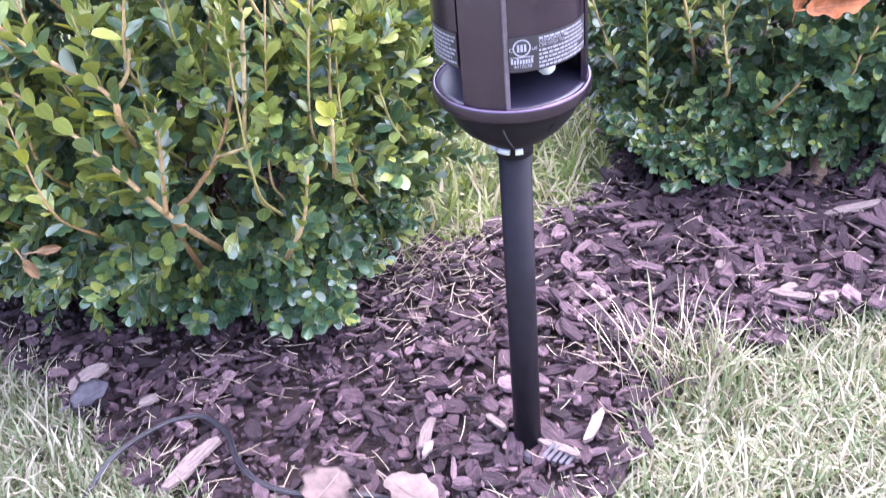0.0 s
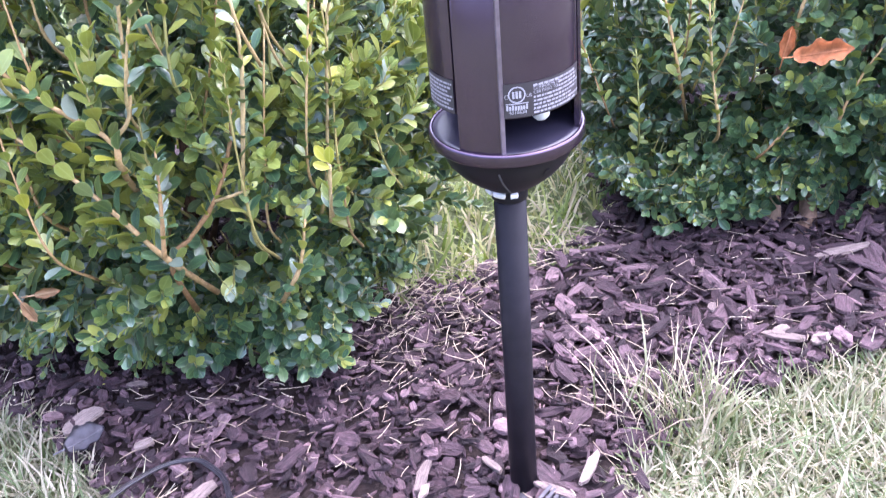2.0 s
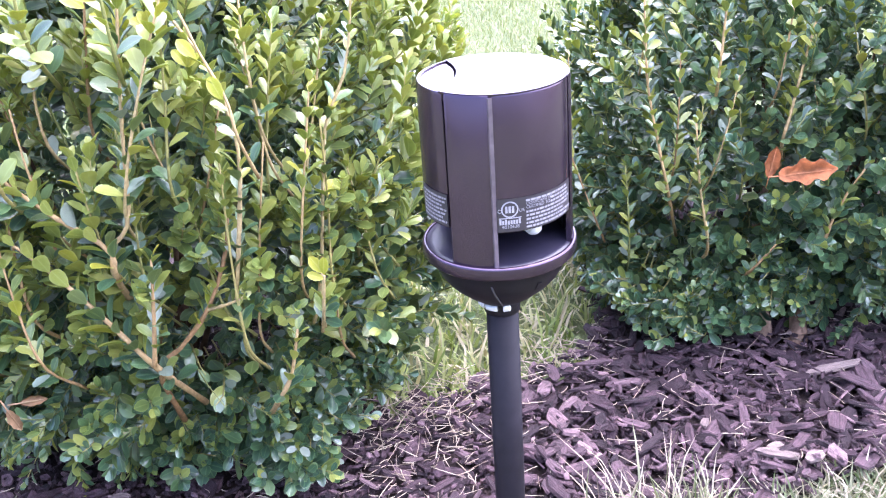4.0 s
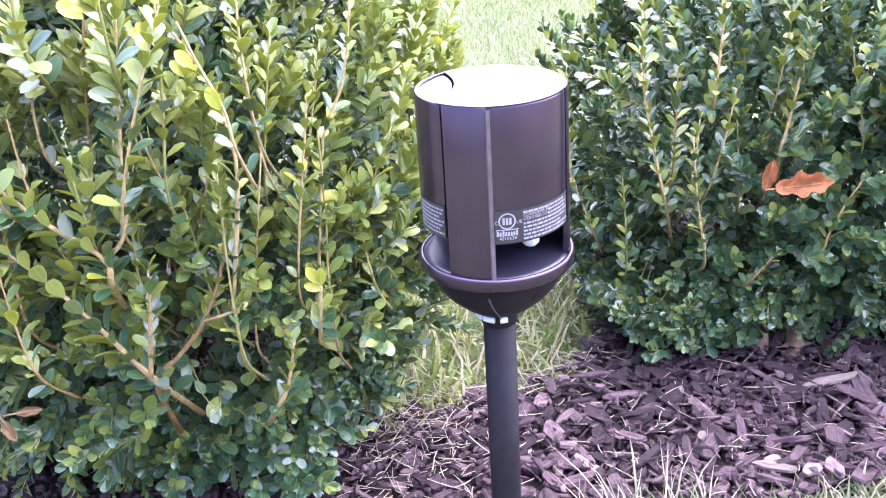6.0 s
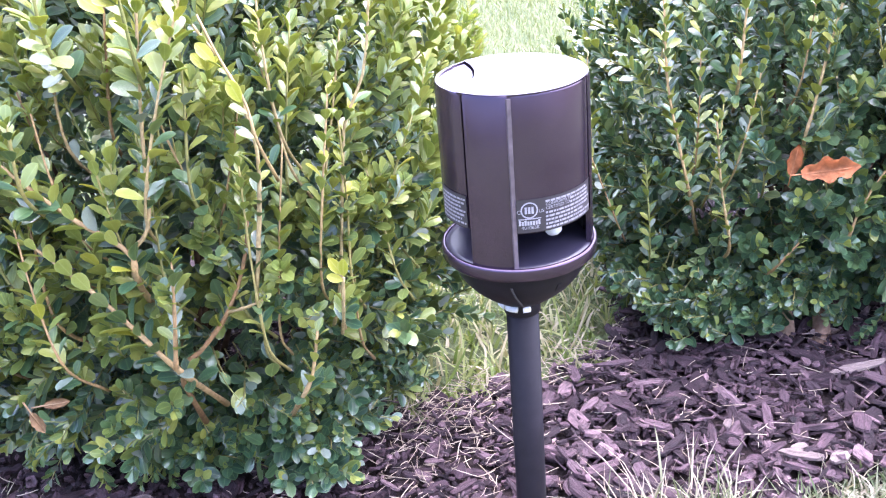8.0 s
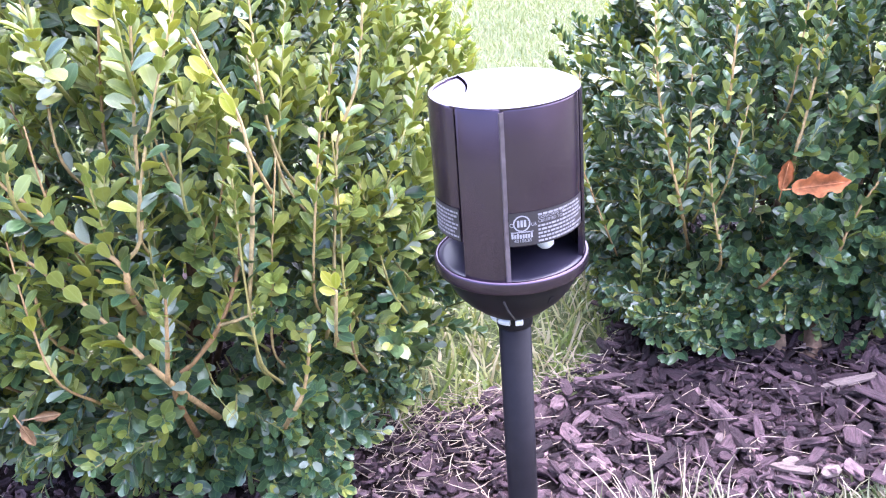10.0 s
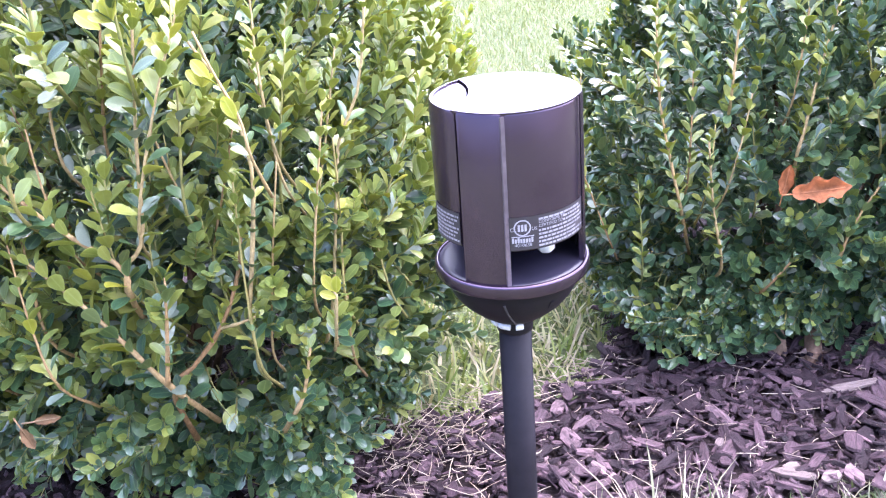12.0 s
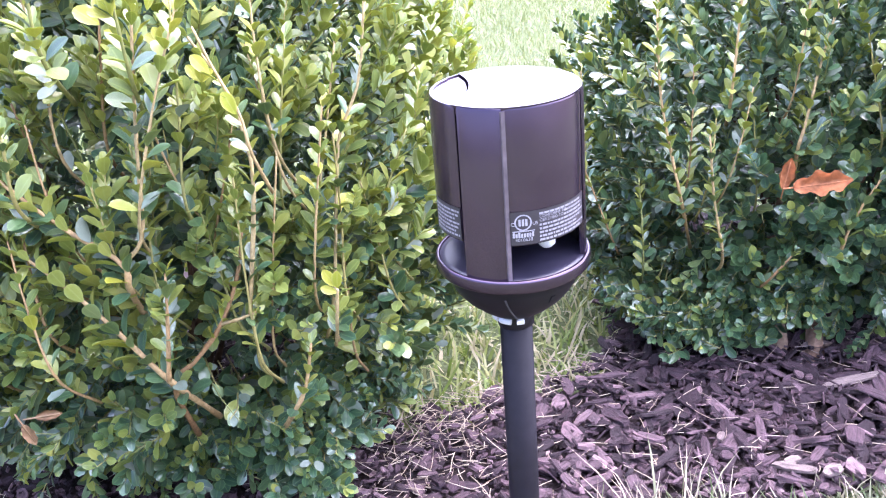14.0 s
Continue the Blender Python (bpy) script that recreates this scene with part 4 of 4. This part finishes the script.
def build_right_bush():
    bush = thing("boxwood_bush", (RIGHT_C[0], RIGHT_C[1], 0), "dense dark green boxwood bush holding a fallen orange leaf", "bush", "boxwood bushes")
    p = Plant(23)
    limb(bush, p, [(0.21, 0.55, 0.14), (0.182, 0.43, 0.242), (0.168, 0.42, 0.305), (0.154, 0.42, 0.38), (0.149, 0.42, 0.475)], 0.0024, 0.0011, 0.30, 0.0185, 0.35, 0.0)
    limb(bush, p, [(0.34, 0.55, 0.20), (0.312, 0.43, 0.30), (0.316, 0.42, 0.333), (0.329, 0.42, 0.404), (0.348, 0.42, 0.49)], 0.0026, 0.0011, 0.35, 0.0185, 0.35, 0.0)
    limb(bush, p, [(0.40, 0.56, 0.10), (0.369, 0.43, 0.171), (0.380, 0.42, 0.221), (0.408, 0.42, 0.272)], 0.0026, 0.0012, 0.40, 0.018, 0.35, 0.0)
    limb(bush, p, [(0.24, 0.55, 0.10), (0.232, 0.43, 0.17), (0.218, 0.42, 0.25), (0.21, 0.415, 0.33)], 0.0024, 0.0011, 0.45, 0.017, 0.35, 0.0)
    limb(bush, p, [(0.30, 0.56, 0.08), (0.285, 0.44, 0.13), (0.315, 0.42, 0.18)], 0.0024, 0.0012, 0.5, 0.016, 0.35, 0.0)
    limb(bush, p, [(0.25, 0.55, 0.30), (0.235, 0.43, 0.37), (0.238, 0.42, 0.44), (0.242, 0.42, 0.50)], 0.0022, 0.0010, 0.3, 0.018, 0.35, 0.0)
    p.own = len(p.leaves)
    risers(bush, p, 20, 0.06, 0.62, 0.14, 0.44, lambda x, z: 0.43 + 0.8 * max(0, 0.14 - x) + max(0, 0.2 - z) * 0.2, 0.0195, 0.45, 0.0)
    skirting(p, RIGHT_C, RIGHT_H, (0.93, 0.77), 200, 0.0190)
    foot_sprays(p, [(0.064, 0.551), (0.115, 0.445), (0.178, 0.415), (0.269, 0.425)], (0.46, 0.80), 90, 0.0190, 0.030, 0.10)
    foot_sprays(p, [(0.269, 0.409), (0.345, 0.438), (0.443, 0.468), (0.60, 0.50)], (0.46, 0.80), 70, 0.0190, 0.065, 0.13)
    crown(p, RIGHT_C, RIGHT_H, 0.012, 1600, 900, 0.0212, 0.20, 0.97, 3.0, 0.5)
    # inner limbs, again in the bark with shade in its colour
    r = np.random.RandomState(8)
    for k in range(26):
        a = r.uniform(0, 2 * math.pi)
        q = r.uniform(0.10, 0.24)
        branch(bush, [(0.42 + 0.05 * math.cos(a), 0.70 + 0.05 * math.sin(a), 0.02), (0.44 + q * 0.5 * math.cos(a), 0.76 + q * 0.5 * math.sin(a), 0.13),
                      (0.46 + q * math.cos(a), 0.82 + q * math.sin(a), r.uniform(0.2, 0.5))], 0.005, 0.0018, bark_inner_shade)
    branch(bush, [(0.325, 0.510, -0.03), (0.326, 0.515, 0.03), (0.318, 0.56, 0.09), (0.36, 0.69, 0.18)], 0.010, 0.007, bark_foot, "trunk")
    branch(bush, [(0.366, 0.500, -0.03), (0.370, 0.510, 0.02), (0.385, 0.58, 0.08), (0.43, 0.71, 0.17)], 0.015, 0.009, bark_foot, "trunk")
    p.finish(bush, lambda q: (q[:, 0] > 0.1) & (q[:, 0] < 0.4) & (q[:, 1] < 0.47), 200)
    return bush


build_left_bush()
build_right_bush()


# ---- fallen leaves ----
def curled_leaf(name, place, m, length, width, mat, label, lobes=0.0, curl=0.5):
    """A dead leaf with a thin thickness, curled across and along; m turns it."""
    bm = bmesh.new()
    nu, nv = 14, 7
    grid = []
    for i in range(nu):
        u = i / (nu - 1)
        w = width * (math.sin(math.pi * min(1, u * 0.94 + 0.05)) ** 0.7) * (1 + lobes * math.sin(u * 19)) * 0.5
        row = []
        for j in range(nv):
            v = j / (nv - 1) * 2 - 1
            x = (u - 0.5) * length
            y = v * w
            z = curl * width * (0.5 * v * v * math.sin(math.pi * u) + 0.5 * (u - 0.5) ** 2 * 2) + 0.06 * width * noise.noise((u * 5 + length * 90, v * 3, 2.0))
            row.append(bm.verts.new((x, y, z)))
        grid.append(row)
    for i in range(nu - 1):
        for j in range(nv - 1):
            bm.faces.new((grid[i][j], grid[i + 1][j], grid[i + 1][j + 1], grid[i][j + 1]))
    bmesh.ops.solidify(bm, geom=bm.faces[:], thickness=0.0005)
    ob = part(name, bm, mat, None, label, True)
    ob["category"] = "leaf"
    ob.matrix_basis = Matrix.Translation(place) @ m
    vs, fs = tube_arrays([(-0.5 * length - 0.012, 0, 0.25 * curl * width), (-0.3 * length, 0, 0.001 + curl * width * 0.05), (0, 0, 0.0012), (0.4 * length, 0, 0.2 * curl * width)],
                         [0.0009, 0.0007, 0.0006, 0.0003], 5)
    link("leaf_vein", mesh_from("leaf_vein", vs, fs), mat, ob, "raised midrib and stalk", True)
    return ob


curled_leaf("fallen_leaf", (0.329, 0.382, 0.276), pose(0, 0, 0, 62, -4, 6), 0.066, 0.026, leaf_dry, "curled orange-brown dead leaf caught in the bush", 0.26, 1.0)
curled_leaf("fallen_leaf", (0.291, 0.382, 0.291), pose(0, 0, 0, 70, -78, 10), 0.036, 0.016, leaf_dry, "upright orange dead leaf scrap caught in the bush", 0.1, 0.6)
curled_leaf("fallen_leaf", (-0.405, -0.008, 0.216), pose(0, 0, 0, 60, -10, 0), 0.026, 0.009, leaf_tan, "small tan dead leaf hanging in the bush", 0.1, 0.6)
curled_leaf("fallen_leaf", (-0.428, -0.008, 0.197), pose(0, 0, 0, 70, 70, 10), 0.022, 0.010, leaf_tan, "small brown dead leaf hanging in the bush", 0.1, 0.6)
curled_leaf("fallen_leaf", (-0.171, -0.090, 0.021), pose(0, 0, 0, 14, 6, 70), 0.050, 0.046, leaf_grey, "grey-brown withered leaf lying on the mulch", 0.2, 0.35)
curled_leaf("fallen_leaf", (-0.096, -0.094, 0.019), pose(0, 0, 0, -10, 8, -30), 0.054, 0.040, leaf_grey, "pale pinkish withered leaf lying on the mulch", 0.15, 0.4)
curled_leaf("fallen_leaf", (-0.440, 0.030, 0.022), pose(0, 0, 0, 20, -12, 35), 0.042, 0.030, leaf_slate, "slate-grey withered leaf at the edge of the mulch", 0.12, 0.5)
curled_leaf("fallen_leaf", (0.372, 0.50, 0.014), pose(0, 0, 0, 8, 4, 20), 0.045, 0.02, leaf_grey, "tan dead leaf at the foot of the bush", 0.1, 0.4)


# ---- low-voltage cable ----
def build_cable():
    pts = [(-0.44, -0.14, -0.050), (-0.418, -0.105, -0.034), (-0.400, -0.078, -0.010), (-0.380, -0.046, 0.008), (-0.350, -0.006, 0.008), (-0.318, 0.003, 0.010), (-0.295, -0.009, 0.010), (-0.279, -0.024, 0.009),
           (-0.267, -0.047, 0.009), (-0.246, -0.072, 0.008), (-0.222, -0.085, 0.006), (-0.185, -0.091, 0.004), (-0.14, -0.087, 0.002), (-0.11, -0.08, -0.014)]
    cable = thing("cable", (-0.3, 0, 0), "black twin low-voltage cable looping over the mulch", "cable")
    for off in (-0.0013, 0.0013):
        P = spline(pts, 60) + np.array((0, 0, 0.010))
        T = unit(np.gradient(P, axis=0))
        side = unit(np.cross(T, np.array((0, 0, 1.0))))
        v, f = tube_arrays(P + side * off, [0.0016] * 60, 8)
        ob = link("strand", mesh_from("strand", v, f), cable_black, cable, smooth=True)
        ob.matrix_basis = Matrix.Translation((0.3, 0, 0))


build_cable()


# ---- grass ----
BLADE_V = [(0, -0.5, 0), (0, 0.5, 0), (0.12, -0.48, 0.36), (0.12, 0.48, 0.36), (0.36, -0.36, 0.70), (0.36, 0.36, 0.70), (0.72, 0, 0.92)]
BLADE_F = [(0, 1, 3, 2), (2, 3, 5, 4), (4, 5, 6)]


def blades(name, pos, length, width, lean, mat, label, r, category="grass"):
    n = len(pos)
    a = r.uniform(0, 2 * math.pi, n)
    f = np.stack([np.cos(a), np.sin(a), np.zeros(n)], 1)
    up = unit(np.stack([r.normal(0, 0.28, n), r.normal(0, 0.28, n), np.ones(n)], 1))
    X = unit(f - (f * up).sum(1)[:, None] * up)
    Y = np.cross(up, X)
    k = r.uniform(*lean, n)
    L = r.uniform(*length, n)
    S = np.stack([L * k, r.uniform(*width, n), L * np.sqrt(np.maximum(0.08, 1.1 - 0.45 * k * k))], 1)
    ob = link(name, stamp(name, BLADE_V, BLADE_F, pos, X, Y, up, S), mat)
    return tagged(ob, label, category, kind="stuff")


def scatter(r, n, x0, x1, y0, y1, keep):
    p = np.stack([r.uniform(x0, x1, n), r.uniform(y0, y1, n)], 1)
    return p[keep(p)]


def lift(p, z):
    return np.concatenate([p, np.full((len(p), 1), z)], 1)


def ragged(p, margin):
    """Outside the bed, with an uneven edge that laps over it by up to margin."""
    d = np.where(inside(p), -edge_distance(p), edge_distance(p))
    wob = np.array([noise.noise((x * 16, y * 16, 7.0)) for x, y in p])
    return d > -margin * np.clip(0.5 + 1.2 * wob, 0, 1)


g = np.random.RandomState(41)
front = scatter(g, 58000, -0.85, 0.75, -0.34, 0.42, lambda p: ragged(p, 0.02) & (p[:, 1] < 0.2 + 0.42 * np.abs(p[:, 0]))
                & (g.rand(len(p)) < np.clip(np.minimum(0.80 - np.abs(p[:, 0] + 0.05), p[:, 1] + 0.34) / 0.12, 0, 1)))
blades("grass", lift(front, -0.022), (0.028, 0.056), (0.0014, 0.0033), (0.5, 1.9), grass_mix, "short pale lawn grass with dry straw blades beside the bed", g)
outer = scatter(g, 34000, -2.6, 2.6, -1.6, 1.3, lambda p: ragged(p, 0.0) & ~((np.abs(p[:, 0] + 0.05) < 0.72) & (p[:, 1] > -0.27)) & (p[:, 1] < 0.2 + 0.42 * np.abs(p[:, 0])))
blades("grass", lift(outer, -0.022), (0.030, 0.060), (0.003, 0.006), (0.4, 1.5), grass_mix, "pale front lawn with dry blades", g)
near_back = scatter(g, 2700, -0.32, 0.22, 0.33, 1.1, lambda p: ragged(p, 0.02))
blades("grass", lift(near_back, -0.022), (0.022, 0.054), (0.0028, 0.0056), (0.5, 1.6), grass_green, "green grass growing between the two bushes", g)
far = scatter(g, 52000, -2.2, 2.0, 0.9, 6.5, lambda p: ragged(p, 0.0) & (p[:, 1] > 0.95 + 0.2 * np.abs(p[:, 0])))
blades("grass", lift(far, -0.022), (0.02, 0.05), (0.003, 0.006), (0.3, 1.3), grass_far, "pale sunlit lawn behind the bushes", g)
tall = scatter(g, 50, -0.20, 0.08, 0.36, 0.75, lambda p: ragged(p, 0.01))
blades("grass", lift(tall, -0.020), (0.06, 0.11), (0.0025, 0.0045), (0.3, 1.1), grass_green, "longer bright green blades between the bushes", g)
tuft = np.array((0.155, 0.085)) + g.normal(0, 1, (170, 2)) * np.array((0.028, 0.022))
blades("grass_tuft", lift(tuft, -0.004), (0.04, 0.095), (0.0014, 0.0028), (0.15, 1.1), grass_mix, "taller grass tuft at the edge of the mulch", g, "grass tuft")
tuft = np.array((0.125, 0.10)) + g.normal(0, 1, (38, 2)) * np.array((0.035, 0.025))
blades("grass_tuft", lift(tuft, -0.004), (0.06, 0.12), (0.0010, 0.0020), (0.3, 1.2), straw, "dry straw-coloured tuft leaning over the mulch", g, "grass tuft")

cut = np.stack([g.uniform(-0.36, -0.02, 70), g.uniform(-0.175, -0.135, 70)], 1)
blades("grass_tuft", lift(cut, -0.022), (0.045, 0.080), (0.0040, 0.0062), (0.05, 0.45), grass_mix, "broad mown grass blades standing at the edge of the bed", g, "grass tuft")


# ---- straw lying on the mulch ----
def build_straw():
    r = np.random.RandomState(6)
    p = scatter(r, 1300, -0.75, 0.75, -0.13, 0.62, lambda q: inside(q))
    # drifts of dry stalks beside the left bush and along the back edge
    drift = np.array((-0.12, 0.24)) + r.normal(0, 1, (210, 2)) * np.array((0.05, 0.06))
    k = r.rand(230)[:, None]
    edge = np.array((-0.17, 0.32)) * (1 - k) + np.array((0.09, 0.49)) * k + r.normal(0, 0.024, (230, 2)) + np.array((0, 1.0)) * -0.06 * k * (1 - k)
    p = np.concatenate([p, drift, edge])
    n = len(p)
    a = r.uniform(0, 2 * math.pi, n)
    tilt = r.normal(0, 0.16, n)
    X = np.stack([np.cos(a) * np.cos(tilt), np.sin(a) * np.cos(tilt), np.sin(tilt)], 1)
    Y = unit(np.cross(np.array((0, 0, 1.0)), X))
    Z = np.cross(X, Y)
    v, f = tube_arrays([(-0.5, 0, 0), (-0.2, 0, 0), (0.2, 0, 0), (0.5, 0, 0)], [0.5, 0.5, 0.5, 0.3], 4)
    v[:, 1] += 5.0 * (v[:, 0] + 0.15) ** 2          # a slight bow
    L = 0.008 + 0.036 * r.rand(n) ** 1.6
    w = r.uniform(0.0006, 0.0013, n)
    me = stamp("straw", v, f, lift(p, 0.0) + np.stack([np.zeros(n), np.zeros(n), r.uniform(0.008, 0.017, n)], 1), X, Y, Z, np.stack([L, w, w], 1))
    return tagged(link("straw", me, straw), "pale dry grass stalks scattered over the mulch", "straw", kind="stuff")


build_straw()


# ---- bark chips of the bed ----
def chip_template(seed):
    """A split piece of bark: uneven outline, tapered ends, thick middle."""
    r = random.Random(seed)
    n = 9
    ring = []
    for i in range(n):
        a = 2 * math.pi * (i + r.uniform(-0.3, 0.3)) / n
        k = r.uniform(0.74, 1.12)
        # blunt, broken ends rather than round ones
        x = max(-0.5, min(0.5, 0.62 * k * math.cos(a)))
        ring.append((x + r.uniform(-0.05, 0.05), 0.5 * k * math.sin(a) * r.uniform(0.8, 1.1)))
    top = [(x * 0.96, y * 0.95, 0.5 + r.uniform(-0.22, 0.2) + 0.5 * x * r.uniform(-0.5, 0.5)) for x, y in ring]
    low = [(x, y, -0.4 + r.uniform(-0.2, 0.3)) for x, y in ring]
    v = low + top + [(r.uniform(-0.15, 0.15), r.uniform(-0.12, 0.12), 0.5 + r.uniform(-0.15, 0.25))]
    f = [(i, (i + 1) % n, n + (i + 1) % n, n + i) for i in range(n)]
    f += [(n + i, n + (i + 1) % n, 2 * n) for i in range(n)]
    return v, f


def chip_axes(r, n, tilt):
    a = r.uniform(0, 2 * math.pi, n)
    z = unit(np.stack([r.normal(0, tilt, n), r.normal(0, tilt, n), np.ones(n)], 1))
    f = np.stack([np.cos(a), np.sin(a), np.zeros(n)], 1)
    X = unit(f - (f * z).sum(1)[:, None] * z)
    return X, np.cross(z, X), z


def build_chips():
    r = np.random.RandomState(77)
    groups = []

    def lay(n, box, length, width, thick, heights, tilt):
        p = scatter(r, n, *box, lambda q: inside(q) & ((q ** 2).sum(1) > 0.014 ** 2))
        m = len(p)
        X, Y, Z = chip_axes(r, m, tilt)
        L = length[0] + (length[1] - length[0]) * r.rand(m) ** 1.8
        L = L * (0.62 + 0.5 * np.clip((p[:, 0] + 0.25) / 0.4, 0, 1))
        W = np.minimum(L * 0.8, r.uniform(*width, m))
        S = np.stack([L, W, r.uniform(*thick, m)], 1)
        z = r.uniform(*heights, m) + np.array([bumps(x, y) for x, y in p])
        groups.append((np.concatenate([p, z[:, None]], 1), X, Y, Z, S))

    lay(7000, (-0.80, 0.85, -0.13, 0.75), (0.010, 0.042), (0.006, 0.019), (0.0018, 0.0050), (-0.006, 0.013), 0.40)
    lay(14000, (-0.80, 0.85, -0.13, 0.75), (0.006, 0.024), (0.0016, 0.0055), (0.0015, 0.004), (-0.002, 0.013), 0.35)
    lay(260, (-0.70, 0.75, -0.12, 0.62), (0.032, 0.065), (0.012, 0.026), (0.0028, 0.006), (0.006, 0.014), 0.3)
    lay(6000, (-2.5, 2.5, -0.1, 2.0), (0.02, 0.06), (0.010, 0.028), (0.004, 0.008), (-0.004, 0.010), 0.3)
    P, X, Y, Z, S = (np.concatenate([q[k] for q in groups]) for k in range(5))
    kinds = [chip_template(100 + k) for k in range(14)]
    which = r.randint(0, 14, len(P))
    # the large pieces round the pole are parts of their own
    near = np.nonzero((np.hypot(P[:, 0] - 0.05, P[:, 1] - 0.1) < 0.34) & (S[:, 0] > 0.019) & (P[:, 2] > 0.002))[0][:290]
    single = np.zeros(len(P), bool)
    single[near] = True
    shapes = []
    for v, f in kinds:
        me = mesh_from("bark_chip", v, f)
        me.attributes.new("grain", "FLOAT_VECTOR", "POINT").data.foreach_set("vector", (np.array(v) * (0.028, 0.013, 0.006) + len(shapes) * 0.3).reshape(-1))
        me.materials.append(chip_bark)
        shapes.append(me)
    for i in near:
        o = new("bark_chip", shapes[which[i]])
        o.parent = mulch_bed
        o.matrix_basis = Matrix([[X[i][k] * S[i][0], Y[i][k] * S[i][1], Z[i][k] * S[i][2], P[i][k]] for k in range(3)] + [[0, 0, 0, 1]])
    for k, (v, f) in enumerate(kinds):
        s = ~single & (which == k)
        me = stamp("bark_mulch", v, f, P[s], X[s], Y[s], Z[s], S[s], grain=True)
        me.polygons.foreach_set("use_smooth", [False] * len(me.polygons))
        o = link("bark_mulch", me, chip_bark, mulch_bed, "loose dark brown bark chips")
        o["kind"] = "stuff"
    # pale wood pieces
    for x, y, z, a, L, W in ((-0.304, -0.062, 0.020, 62, 0.070, 0.024), (-0.094, -0.014, 0.016, 80, 0.040, 0.016), (0.059, -0, 0.016, 65, 0.045, 0.014), (-0.462, 0.067, 0.016, 50, 0.045, 0.030),
                             (0.387, 0.404, 0.014, 12, 0.075, 0.016), (0.209, 0.273, 0.016, 70, 0.016, 0.014), (0.275, 0.212, 0.016, -30, 0.045, 0.016), (0.312, 0.205, 0.017, 20, 0.022, 0.018),
                             (0.276, 0.226, 0.016, 10, 0.018, 0.014), (-0.090, -0.034, 0.016, 75, 0.022, 0.010), (-0.43, 0.132, 0.014, 0, 0.026, 0.010),
                             (-0.380, 0.03, 0.016, 30, 0.020, 0.015), (0.028, -0.028, 0.014, -35, 0.045, 0.012), (-0.03, 0.005, 0.014, -50, 0.030, 0.010)):
        o = new("wood_chip", bpy.data.meshes.new("wood_chip"))
        v, f = kinds[int(abs(x) * 1000) % 14]
        o.data.from_pydata(v, [], f)
        o.data.attributes.new("grain", "FLOAT_VECTOR", "POINT").data.foreach_set("vector", (np.array(v) * (L, W, 0.004) + x).reshape(-1))
        o.data.materials.append(chip_pale)
        o.parent = mulch_bed
        o.matrix_basis = pose(x, y, z, 9, -6, a) @ Matrix.Diagonal((L, W * 0.85, 0.004, 1))


build_chips()
